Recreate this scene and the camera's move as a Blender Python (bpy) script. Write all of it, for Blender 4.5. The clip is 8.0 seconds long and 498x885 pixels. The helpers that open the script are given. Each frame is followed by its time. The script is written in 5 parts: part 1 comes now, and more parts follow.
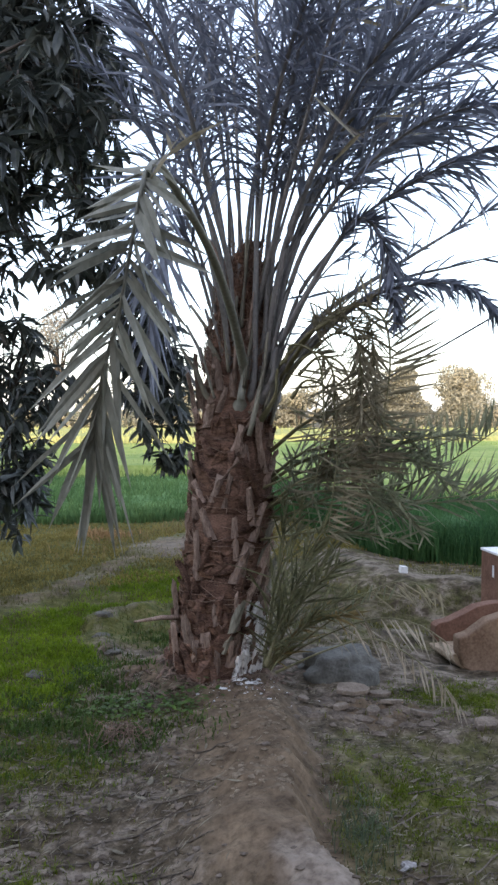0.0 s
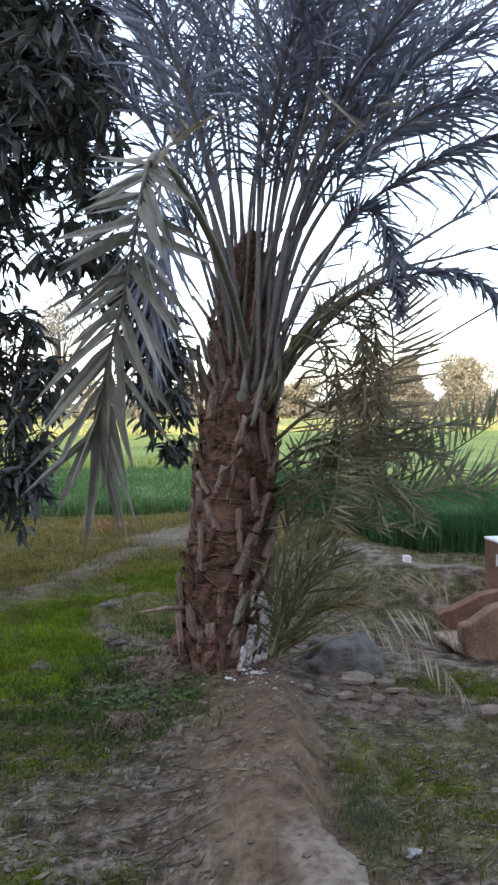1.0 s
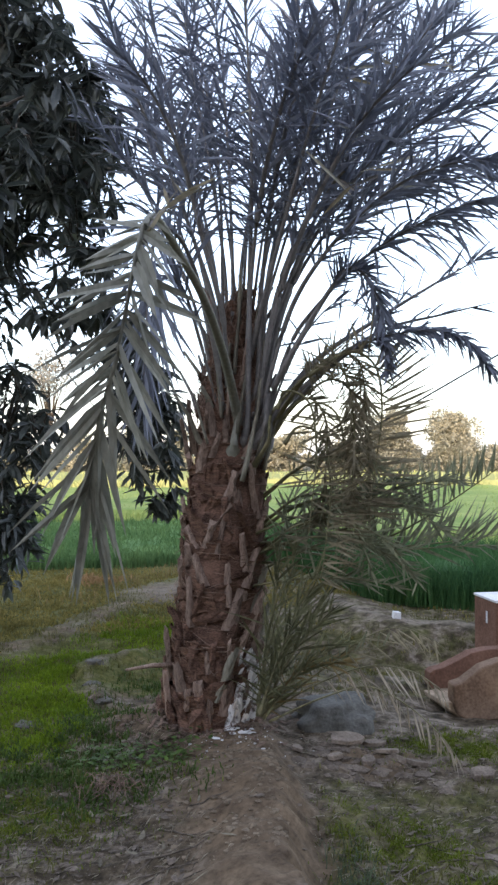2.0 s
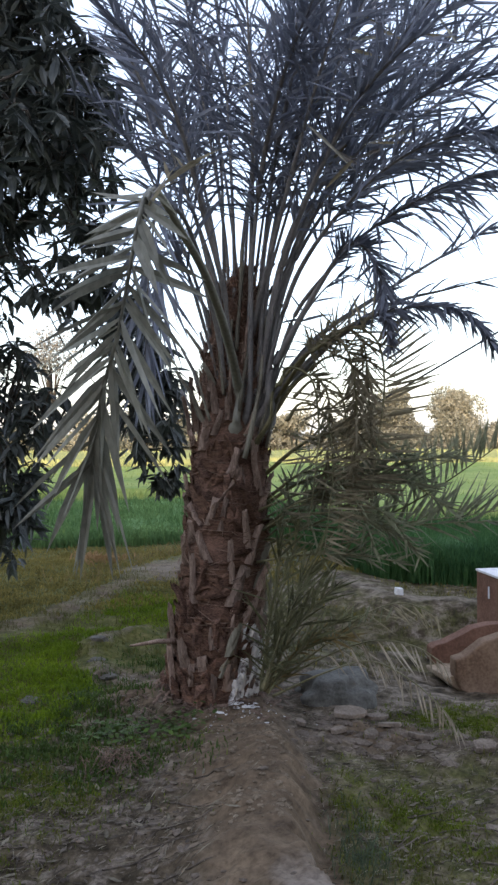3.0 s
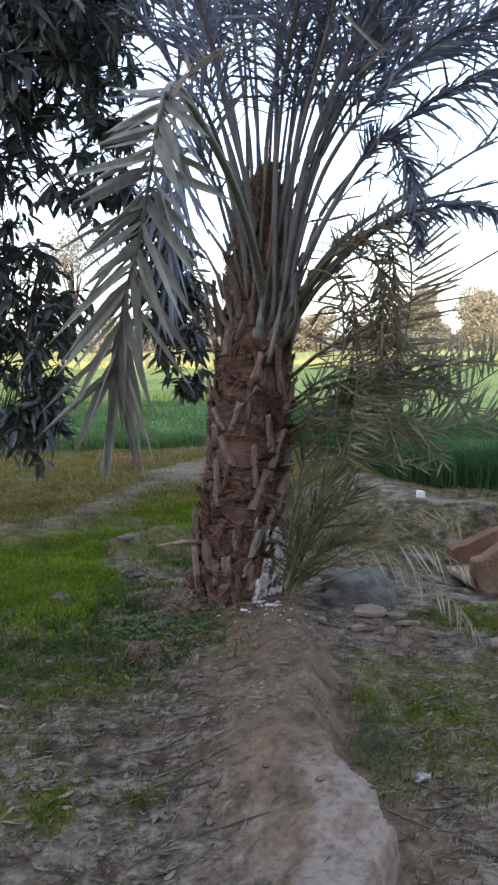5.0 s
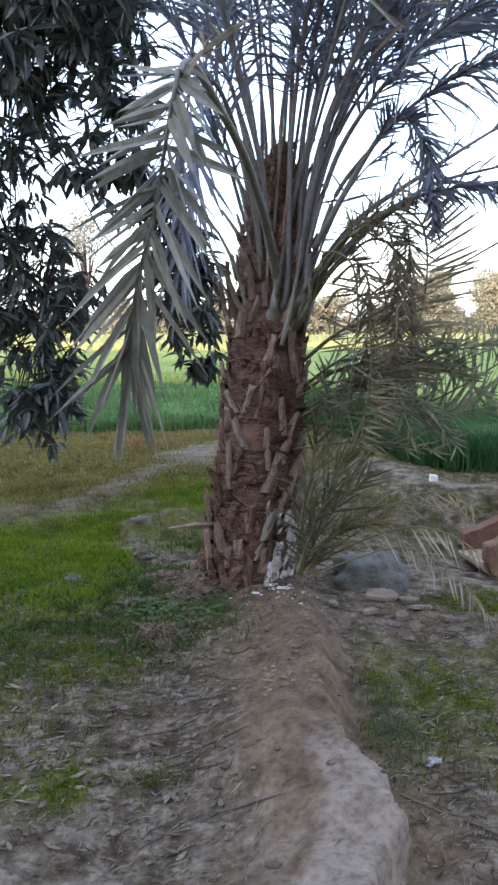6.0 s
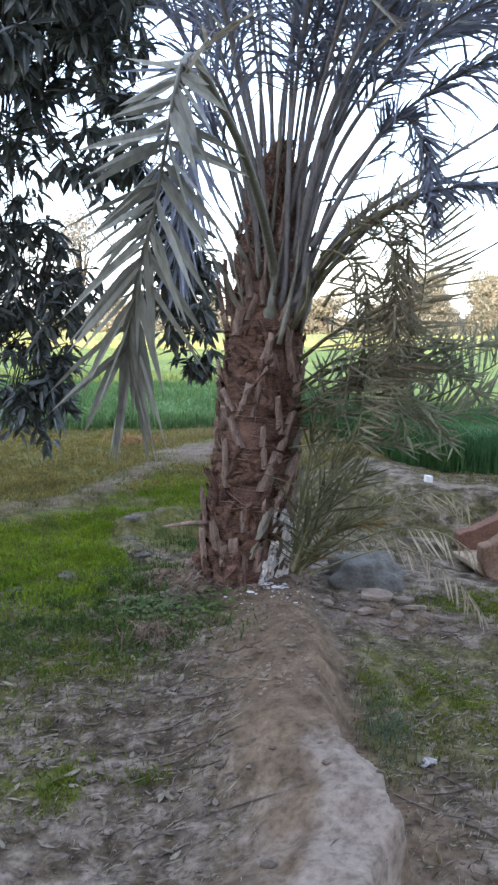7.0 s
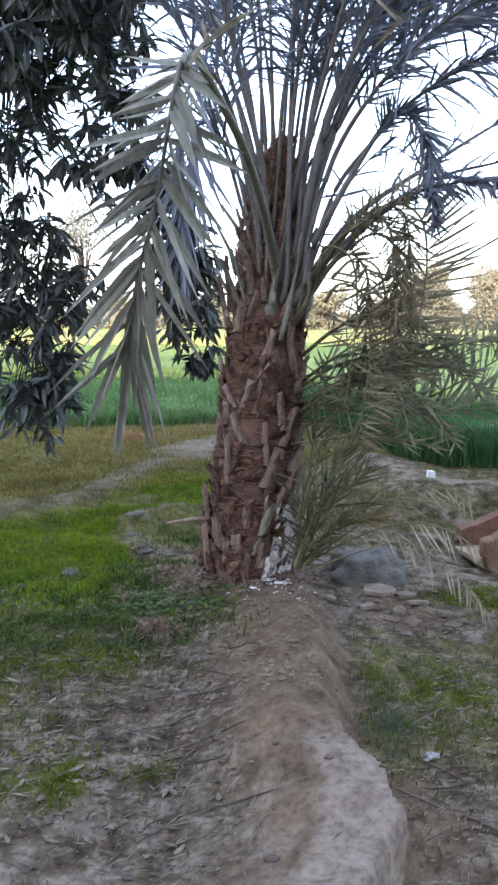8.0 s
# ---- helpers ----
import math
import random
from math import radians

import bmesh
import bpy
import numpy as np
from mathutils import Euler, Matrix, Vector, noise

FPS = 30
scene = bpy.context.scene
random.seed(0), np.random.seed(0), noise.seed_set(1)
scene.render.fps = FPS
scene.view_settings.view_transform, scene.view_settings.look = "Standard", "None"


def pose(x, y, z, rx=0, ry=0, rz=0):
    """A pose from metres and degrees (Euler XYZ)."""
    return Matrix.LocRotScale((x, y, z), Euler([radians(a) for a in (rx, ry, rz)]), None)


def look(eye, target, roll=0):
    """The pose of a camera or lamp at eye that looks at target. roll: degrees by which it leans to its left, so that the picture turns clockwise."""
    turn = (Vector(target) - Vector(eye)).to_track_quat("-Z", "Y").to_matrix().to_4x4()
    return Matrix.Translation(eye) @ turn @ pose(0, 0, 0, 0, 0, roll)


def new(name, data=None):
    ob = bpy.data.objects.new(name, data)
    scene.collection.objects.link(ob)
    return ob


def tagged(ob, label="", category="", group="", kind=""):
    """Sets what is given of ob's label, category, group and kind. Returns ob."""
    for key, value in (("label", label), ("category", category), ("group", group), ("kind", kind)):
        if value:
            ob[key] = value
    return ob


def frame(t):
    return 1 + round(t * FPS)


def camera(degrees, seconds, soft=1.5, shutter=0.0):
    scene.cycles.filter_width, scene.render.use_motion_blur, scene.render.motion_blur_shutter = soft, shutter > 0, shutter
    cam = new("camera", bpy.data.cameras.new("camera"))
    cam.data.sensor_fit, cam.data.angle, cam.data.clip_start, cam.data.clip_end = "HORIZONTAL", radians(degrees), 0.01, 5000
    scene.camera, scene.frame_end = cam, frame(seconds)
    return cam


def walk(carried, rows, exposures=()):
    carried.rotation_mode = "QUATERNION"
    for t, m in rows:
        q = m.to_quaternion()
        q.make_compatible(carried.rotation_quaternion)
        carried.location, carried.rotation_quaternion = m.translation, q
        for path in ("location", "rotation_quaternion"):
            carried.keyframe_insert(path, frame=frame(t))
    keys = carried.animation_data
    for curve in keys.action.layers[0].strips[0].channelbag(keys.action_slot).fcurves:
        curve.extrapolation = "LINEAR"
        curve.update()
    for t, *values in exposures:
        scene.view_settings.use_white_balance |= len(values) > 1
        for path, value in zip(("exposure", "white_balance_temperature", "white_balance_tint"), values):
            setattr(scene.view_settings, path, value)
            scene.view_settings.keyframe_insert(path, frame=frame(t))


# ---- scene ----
cam = camera(34.6, 8.0, soft=2.6)
PATH = [
    (0, (0.0, 0.001, 1.499), (0.0, 1.999, 1.419), -0.0),
    (0.5, (0.001, -0.003, 1.499), (-0.02, 1.994, 1.379), -0.2),
    (1, (-0.006, -0.001, 1.498), (-0.012, 1.996, 1.395), -0.4),
    (1.5, (-0.009, -0.013, 1.507), (-0.001, 1.987, 1.486), -0.3),
    (1.7, (-0.012, -0.012, 1.512), (0.004, 1.988, 1.541), -0.1),
    (2.8, (-0.011, -0.02, 1.499), (0.021, 1.979, 1.525), -0.1),
    (3, (-0.012, -0.013, 1.5), (0.005, 1.987, 1.476), -0.3),
    (3.5, (-0.014, -0.002, 1.501), (-0.014, 1.994, 1.388), -0.1),
    (4, (-0.015, 0.002, 1.502), (-0.018, 1.994, 1.331), -0.3),
    (4.5, (-0.012, -0.012, 1.512), (-0.031, 1.974, 1.283), -0.4),
    (6, (-0.018, 0.005, 1.517), (-0.09, 1.98, 1.205), -0.1),
    (6.5, (-0.022, 0.014, 1.51), (-0.083, 1.986, 1.183), 0.2),
    (7, (-0.032, 0.015, 1.51), (-0.088, 1.99, 1.197), 0.5),
    (7.5, (-0.03, 0.016, 1.515), (-0.094, 1.99, 1.199), 0.4),
    (8, (-0.028, 0.008, 1.513), (-0.091, 1.98, 1.19), 0.2),
]
walk(cam, [(t, look(eye, target, roll)) for t, eye, target, roll in PATH],
     exposures=[(0.0, 2.27, 6280, 17), (1.7, 2.27, 6300, 17), (2.8, 1.93, 6350, 17), (3.5, 1.97, 6320, 17), (4.0, 2.18, 6280, 17), (4.5, 2.24, 6200, 17), (6.0, 2.53, 6030, 17), (6.5, 2.70, 5980, 17), (8.0, 2.74, 5980, 17)])

# ---- light: low sun behind the camera, open sky ahead ----
SUN_EL, SUN_AZ = radians(13), radians(-100)      # azimuth of the sun, from +x towards +y
world = bpy.data.worlds.new("sky")
scene.world = world
world.use_nodes = True
wn = world.node_tree
sky = wn.nodes.new("ShaderNodeTexSky")
sky.sky_type, sky.sun_disc = "NISHITA", False
sky.sun_elevation, sky.sun_rotation = SUN_EL, radians(90) - SUN_AZ
sky.air_density, sky.dust_density, sky.ozone_density = 1.0, 1.5, 1.0
bg = wn.nodes["Background"]
bg.inputs["Strength"].default_value = 0.15
haze = wn.nodes.new("ShaderNodeMix")              # thin white haze all over the sky
haze.data_type = "RGBA"
haze.inputs["Factor"].default_value = 0.45
haze.inputs[7].default_value = (2.6, 2.75, 3.1, 1)
wn.links.new(sky.outputs[0], haze.inputs[6])
wn.links.new(haze.outputs[2], bg.inputs["Color"])
sun_data = bpy.data.lights.new("sun", "SUN")
sun_data.energy, sun_data.angle, sun_data.color = 1.3, radians(0.6), (1.0, 0.78, 0.55)
sun = new("sun", sun_data)
sun_dir = Vector((math.cos(SUN_EL) * math.cos(SUN_AZ), math.cos(SUN_EL) * math.sin(SUN_AZ), math.sin(SUN_EL)))
sun.matrix_world = look(sun_dir * 60, (0, 0, 0))

rng = np.random.default_rng(7)


# ---- materials ----
def mat(name, c1, c2, coarse=6.0, fine=70.0, rough=0.8, bump=0.4, spread=0.25, glow=0.0, spec=0.3, c3=None, stretch=(1, 1, 1), lo=0.35, hi=0.65):
    """Two colours mixed by coarse and fine noise in metres, varied per piece; glow: share of light let through."""
    m = bpy.data.materials.new(name)
    m.use_nodes = True
    nt = m.node_tree
    N, L = nt.nodes, nt.links
    bs = N["Principled BSDF"]
    bs.inputs["Roughness"].default_value = rough
    bs.inputs["Specular IOR Level"].default_value = spec
    geo = N.new("ShaderNodeNewGeometry")
    mp = N.new("ShaderNodeMapping")
    mp.inputs["Scale"].default_value = stretch
    L.new(geo.outputs["Position"], mp.inputs["Vector"])
    n1, n2 = N.new("ShaderNodeTexNoise"), N.new("ShaderNodeTexNoise")
    n1.inputs["Scale"].default_value, n2.inputs["Scale"].default_value = coarse, fine
    n1.inputs["Detail"].default_value, n2.inputs["Detail"].default_value = 5, 4
    for n in (n1, n2):
        L.new(mp.outputs[0], n.inputs["Vector"])
    add = N.new("ShaderNodeMath")
    add.operation = "MULTIPLY_ADD"
    add.inputs[1].default_value = 0.45
    L.new(n2.outputs["Fac"], add.inputs[0])
    sc = N.new("ShaderNodeMath")
    sc.operation = "MULTIPLY"
    sc.inputs[1].default_value = 0.55
    L.new(n1.outputs["Fac"], sc.inputs[0])
    L.new(sc.outputs[0], add.inputs[2])
    ramp = N.new("ShaderNodeValToRGB")
    ramp.color_ramp.elements[0].position, ramp.color_ramp.elements[1].position = lo, hi
    ramp.color_ramp.elements[0].color, ramp.color_ramp.elements[1].color = (*c1, 1), (*c2, 1)
    if c3:
        e = ramp.color_ramp.elements.new(hi + 0.12)
        e.color = (*c3, 1)
    L.new(add.outputs[0], ramp.inputs["Fac"])
    info = N.new("ShaderNodeObjectInfo")
    rad = N.new("ShaderNodeMath")
    rad.operation = "ADD"
    L.new(info.outputs["Random"], rad.inputs[0])
    L.new(geo.outputs["Random Per Island"], rad.inputs[1])
    mr = N.new("ShaderNodeMapRange")
    mr.inputs["From Max"].default_value = 2.0
    mr.inputs["To Min"].default_value, mr.inputs["To Max"].default_value = 1 - spread, 1 + spread
    L.new(rad.outputs[0], mr.inputs["Value"])
    hsv = N.new("ShaderNodeHueSaturation")
    L.new(ramp.outputs["Color"], hsv.inputs["Color"])
    L.new(mr.outputs[0], hsv.inputs["Value"])
    L.new(hsv.outputs[0], bs.inputs["Base Color"])
    if bump:
        b = N.new("ShaderNodeBump")
        b.inputs["Strength"].default_value, b.inputs["Distance"].default_value = bump, 0.01
        L.new(add.outputs[0], b.inputs["Height"])
        L.new(b.outputs[0], bs.inputs["Normal"])
    if glow:
        tr, mix = N.new("ShaderNodeBsdfTranslucent"), N.new("ShaderNodeMixShader")
        mix.inputs[0].default_value = glow
        L.new(hsv.outputs[0], tr.inputs["Color"])
        L.new(bs.outputs[0], mix.inputs[1])
        L.new(tr.outputs[0], mix.inputs[2])
        L.new(mix.outputs[0], N["Material Output"].inputs["Surface"])
    return m


M_FIBRE = mat("trunk_fibre", (0.028, 0.016, 0.0115), (0.19, 0.113, 0.081), 9, 80, 0.95, 1.0, 0.35, stretch=(1, 1, 2.2), spec=0.1)
M_WEB = mat("fibre_web", (0.04, 0.022, 0.015), (0.20, 0.118, 0.082), 20, 120, 0.95, 0.5, 0.5, stretch=(1, 1, 4), spec=0.1)
M_BOOT = mat("leaf_base_wood", (0.088, 0.058, 0.044), (0.295, 0.218, 0.172), 12, 90, 0.85, 0.6, 0.6, stretch=(2, 2, 0.4), spec=0.15)
M_STRAND = mat("fibre_strand", (0.05, 0.031, 0.022), (0.235, 0.162, 0.118), 9, 60, 0.9, 0.3, 0.4)
M_ASH = mat("limed_wood", (0.10, 0.08, 0.07), (0.56, 0.55, 0.53), 11, 45, 0.9, 0.5, 0.1, lo=0.41, hi=0.51)
M_STALK = mat("palm_stalk", (0.11, 0.105, 0.10), (0.23, 0.22, 0.21), 8, 80, 0.65, 0.2, 0.25, stretch=(1, 1, 0.5), spec=0.2)
# glaucous grey leaf, lightened and blued in the colour to suggest veiling glare
M_LEAF = mat("palm_leaf_glare_grey", (0.115, 0.13, 0.17), (0.235, 0.255, 0.305), 3, 40, 0.55, 0.0, 0.4, glow=0.22)
M_LEAFG = mat("palm_leaf_olive", (0.098, 0.107, 0.066), (0.285, 0.29, 0.185), 3, 40, 0.65, 0.0, 0.5, glow=0.42, spec=0.15)
M_LEAFB = mat("palm_leaf_dull", (0.13, 0.113, 0.073), (0.325, 0.278, 0.185), 3, 40, 0.65, 0.0, 0.5, glow=0.5, spec=0.15)
M_OCHRE = mat("ochre_leaf", (0.15, 0.11, 0.045), (0.30, 0.22, 0.095), 4, 40, 0.7, 0.0, 0.4, glow=0.25, spec=0.15)
M_RUST = mat("rusty_weed", (0.20, 0.12, 0.055), (0.33, 0.215, 0.105), 3, 40, 0.8, 0.0, 0.4, glow=0.3, spec=0.1)
M_FOOT = mat("stalk_foot", (0.085, 0.078, 0.058), (0.23, 0.215, 0.165), 7, 80, 0.7, 0.3, 0.4, stretch=(1, 1, 0.3), spec=0.2)
M_STALKG = mat("olive_stalk", (0.10, 0.095, 0.05), (0.21, 0.19, 0.11), 8, 80, 0.7, 0.2, 0.2, spec=0.15)
M_SHOOT = mat("offshoot_leaf", (0.055, 0.06, 0.031), (0.20, 0.192, 0.10), 3, 40, 0.65, 0.0, 0.5, glow=0.4, spec=0.15)
M_PALE = mat("palm_leaf_pale", (0.19, 0.191, 0.156), (0.385, 0.38, 0.315), 3, 60, 0.6, 0.1, 0.4, glow=0.15, stretch=(1, 1, 0.3))
M_DRY = mat("dry_leaf", (0.20, 0.165, 0.115), (0.38, 0.33, 0.25), 6, 60, 0.8, 0.0, 0.35, glow=0.1)
M_MANGO = mat("mango_leaf", (0.036, 0.046, 0.042), (0.125, 0.14, 0.122), 3, 30, 0.38, 0.0, 0.5, glow=0.3, spec=0.6)
M_BARK = mat("mango_bark", (0.03, 0.025, 0.02), (0.09, 0.075, 0.06), 8, 60, 0.9, 0.8, 0.1)
M_GRASS = mat("grass_blade", (0.054, 0.10, 0.006), (0.195, 0.27, 0.016), 2.2, 40, 0.7, 0.0, 0.5, glow=0.25, spec=0.1)
M_MOSS = mat("moss_grass", (0.055, 0.085, 0.009), (0.165, 0.20, 0.0225), 6, 50, 0.8, 0.0, 0.4, glow=0.2, spec=0.08)
M_TEAL = mat("blue_grass", (0.045, 0.064, 0.036), (0.115, 0.145, 0.085), 5, 40, 0.7, 0.0, 0.4, glow=0.2, spec=0.15)
M_WEED = mat("weed_leaf", (0.034, 0.065, 0.012), (0.092, 0.145, 0.030), 9, 60, 0.6, 0.0, 0.4, glow=0.2, spec=0.2)
M_STRAW = mat("straw", (0.13, 0.112, 0.08), (0.28, 0.247, 0.18), 6, 60, 0.9, 0.0, 0.5, glow=0.05, spec=0.1)
M_GRASSD = mat("dull_grass_blade", (0.07, 0.075, 0.021), (0.168, 0.157, 0.053), 3, 40, 0.7, 0.0, 0.4, glow=0.2, spec=0.1)
M_FALLOW = mat("fallow_blade", (0.105, 0.095, 0.026), (0.24, 0.195, 0.062), 1.2, 30, 0.8, 0.0, 0.4, glow=0.2, spec=0.08)
M_WHEAT = mat("wheat_blade", (0.035, 0.10, 0.04), (0.09, 0.18, 0.06), 1.5, 30, 0.8, 0.0, 0.4, glow=0.3, spec=0.08)
M_CLOVER = mat("clover_leaf", (0.085, 0.165, 0.062), (0.17, 0.275, 0.10), 1.2, 20, 0.9, 0.0, 0.4, glow=0.25, spec=0.03)
M_FAR = mat("far_crop", (0.17, 0.26, 0.07), (0.34, 0.39, 0.13), 0.9, 12, 0.9, 0.2, 0.3, glow=0.1, spec=0.03)
M_MUSTARD = mat("mustard_bloom", (0.26, 0.30, 0.12), (0.42, 0.41, 0.16), 0.8, 6, 0.9, 0.2, 0.3, glow=0.1, spec=0.03)
# far foliage colour is paled to stand in for haze over the distance
M_FARLEAF = mat("hazed_far_leaf", (0.195, 0.20, 0.145), (0.35, 0.335, 0.255), 0.7, 6, 0.8, 0.0, 0.35, glow=0.25, spec=0.1)
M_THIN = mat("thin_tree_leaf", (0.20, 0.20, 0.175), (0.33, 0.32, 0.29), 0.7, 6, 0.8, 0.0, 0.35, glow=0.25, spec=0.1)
M_CLAY = mat("clay_render", (0.11, 0.058, 0.04), (0.215, 0.122, 0.085), 7, 60, 0.85, 0.6, 0.05, c3=(0.31, 0.20, 0.14), spec=0.1)
M_CLAYT = mat("tan_clay_render", (0.13, 0.083, 0.055), (0.29, 0.20, 0.135), 5, 60, 0.85, 0.6, 0.05, spec=0.1, c3=(0.36, 0.275, 0.2))
M_SLAB = mat("pale_clay_slab", (0.20, 0.15, 0.10), (0.40, 0.31, 0.22), 6, 60, 0.9, 0.5, 0.05, spec=0.1)
M_WHITE = mat("white_plaster", (0.55, 0.55, 0.55), (0.8, 0.8, 0.79), 10, 80, 0.8, 0.3, 0.05)
M_CHALK = mat("dusty_chalk", (0.13, 0.12, 0.11), (0.42, 0.41, 0.40), 22, 80, 0.9, 0.6, 0.1, spec=0.1)
M_GREY = mat("field_stone", (0.065, 0.06, 0.05), (0.15, 0.14, 0.12), 9, 70, 0.9, 0.7, 0.15, spec=0.1)
M_STONE = mat("grey_stone", (0.058, 0.055, 0.048), (0.15, 0.145, 0.128), 9, 60, 0.9, 0.9, 0.15, spec=0.15)
M_RUBBLE = mat("soil_rubble", (0.09, 0.07, 0.053), (0.22, 0.18, 0.142), 12, 90, 0.95, 0.8, 0.4, spec=0.1)
M_CLOD = mat("earth_clod", (0.1, 0.076, 0.0522), (0.24, 0.192, 0.137), 12, 90, 0.95, 0.5, 0.35, spec=0.1)
M_LITTER = mat("leaf_litter", (0.045, 0.037, 0.030), (0.16, 0.132, 0.104), 6, 60, 0.9, 0.0, 0.7, glow=0.05, spec=0.1)
M_BLACK = mat("black_cable", (0.03, 0.03, 0.035), (0.06, 0.06, 0.065), 8, 80, 0.6, 0.1, 0.05)


def ground_material():
    m = bpy.data.materials.new("soil")
    m.use_nodes = True
    nt = m.node_tree
    N, L = nt.nodes, nt.links
    bs = N["Principled BSDF"]
    bs.inputs["Roughness"].default_value = 0.95
    bs.inputs["Specular IOR Level"].default_value = 0.15
    geo = N.new("ShaderNodeNewGeometry")

    def noise_node(scale, detail=6, rough=0.6):
        n = N.new("ShaderNodeTexNoise")
        n.inputs["Scale"].default_value, n.inputs["Detail"].default_value, n.inputs["Roughness"].default_value = scale, detail, rough
        L.new(geo.outputs["Position"], n.inputs["Vector"])
        return n.outputs["Fac"]

    def ramp(fac, *stops):
        r = N.new("ShaderNodeValToRGB")
        while len(r.color_ramp.elements) < len(stops):
            r.color_ramp.elements.new(0.5)
        for e, (p, c) in zip(r.color_ramp.elements, stops):
            e.position, e.color = p, (*c, 1)
        L.new(fac, r.inputs["Fac"])
        return r.outputs["Color"]

    def attr(name):
        a = N.new("ShaderNodeAttribute")
        a.attribute_name = name
        return a.outputs["Fac"]

    def mask(name, scale, hard):
        """the attribute, broken up by noise"""
        ad = N.new("ShaderNodeMath")
        ad.operation = "ADD"
        L.new(attr(name), ad.inputs[0])
        L.new(noise_node(scale), ad.inputs[1])
        mr = N.new("ShaderNodeMapRange")
        mr.inputs["From Min"].default_value, mr.inputs["From Max"].default_value = 1.0 - hard, 1.0 + hard
        L.new(ad.outputs[0], mr.inputs["Value"])
        return mr.outputs[0]

    def mix(fac, a, b):
        x = N.new("ShaderNodeMix")
        x.data_type = "RGBA"
        L.new(fac, x.inputs["Factor"])
        L.new(a, x.inputs[6])
        L.new(b, x.inputs[7])
        return x.outputs[2]

    soil = ramp(noise_node(9, 8, 0.7), (0.36, (0.029, 0.022, 0.0128)), (0.47, (0.074, 0.057, 0.0355)), (0.53, (0.118, 0.094, 0.066)), (0.60, (0.20, 0.165, 0.128)))
    pale = ramp(noise_node(14, 6), (0.3, (0.150, 0.118, 0.090)), (0.7, (0.245, 0.203, 0.162)))
    green = ramp(noise_node(9, 8, 0.7), (0.3, (0.0374, 0.042, 0.0102)), (0.5, (0.0858, 0.088, 0.0229)), (0.72, (0.165, 0.14, 0.0561)))
    brown = ramp(noise_node(8, 6), (0.3, (0.066, 0.046, 0.0288)), (0.7, (0.175, 0.128, 0.0828)))
    c = mix(mask("brown", 4, 0.2), soil, brown)
    c = mix(mask("green", 6, 0.18), c, green)
    c = mix(mask("pale", 6, 0.17), c, pale)
    speck = ramp(noise_node(38, 5, 0.65), (0.36, (0.5, 0.48, 0.46)), (0.5, (1.0, 1.0, 1.0)), (0.66, (1.35, 1.35, 1.35)))
    mul = N.new("ShaderNodeMix")
    mul.data_type, mul.blend_type = "RGBA", "MULTIPLY"
    mul.inputs["Factor"].default_value = 0.6
    L.new(c, mul.inputs[6])
    L.new(speck, mul.inputs[7])
    L.new(mul.outputs[2], bs.inputs["Base Color"])
    b = N.new("ShaderNodeBump")
    b.inputs["Strength"].default_value, b.inputs["Distance"].default_value = 0.35, 0.012
    L.new(noise_node(48, 5, 0.6), b.inputs["Height"])
    L.new(b.outputs[0], bs.inputs["Normal"])
    return m


# ---- mesh helpers ----
def part(name, verts, faces, material, parent=None, label="", smooth=False):
    """One mesh object from vertices and faces, under parent if there is one."""
    me = bpy.data.meshes.new(name)
    me.from_pydata([tuple(v) for v in verts], [], [tuple(f) for f in faces])
    me.materials.append(material)
    if smooth:
        me.polygons.foreach_set("use_smooth", [True] * len(me.polygons))
    me.update()
    ob = new(name, me)
    if parent:
        ob.parent = parent
    if label:
        ob["label"] = label
    return ob


def unit(v):
    return v / (np.linalg.norm(v) + 1e-9)


def tube(pts, radii, sides=7, flat=1.0):
    """Vertices and faces of a tapered tube along pts, closed at both ends."""
    pts = np.asarray(pts, float)
    n = len(pts)
    tan = np.gradient(pts, axis=0)
    V, F = [], []
    for i in range(n):
        t = unit(tan[i])
        ref = np.array([0, 0, 1.0]) if abs(t[2]) < 0.9 else np.array([1.0, 0, 0])
        a = unit(np.cross(t, ref))
        b = np.cross(a, t)
        for k in range(sides):
            w = 2 * math.pi * k / sides
            V.append(pts[i] + radii[i] * (math.cos(w) * a + flat * math.sin(w) * b))
    for i in range(n - 1):
        for k in range(sides):
            F.append((i * sides + k, i * sides + (k + 1) % sides, (i + 1) * sides + (k + 1) % sides, (i + 1) * sides + k))
    F.append(tuple(range(sides))[::-1])
    F.append(tuple((n - 1) * sides + k for k in range(sides)))
    return V, F


def join(sets):
    V, F = [], []
    for v, f in sets:
        o = len(V)
        V.extend(v)
        F.extend(tuple(i + o for i in q) for q in f)
    return V, F


def lump(size, seed, rough=0.25, sub=2, squash=0.0):
    """A rounded, uneven stone about its own centre."""
    bm = bmesh.new()
    bmesh.ops.create_icosphere(bm, subdivisions=sub, radius=0.5)
    for v in bm.verts:
        d = v.co.normalized()
        k = 1 + rough * (noise.noise(d * 1.3 + Vector((seed * 3.7, seed, 0))) + 0.5 * noise.noise(d * 3.1 + Vector((seed, 0, 9))))
        v.co = Vector((d.x * size[0], d.y * size[1], d.z * size[2])) * 0.5 * k
        if squash and v.co.z > size[2] * squash:
            v.co.z = size[2] * squash + (v.co.z - size[2] * squash) * 0.15
    V = [tuple(v.co) for v in bm.verts]
    F = [tuple(v.index for v in f.verts) for f in bm.faces]
    bm.free()
    return V, F


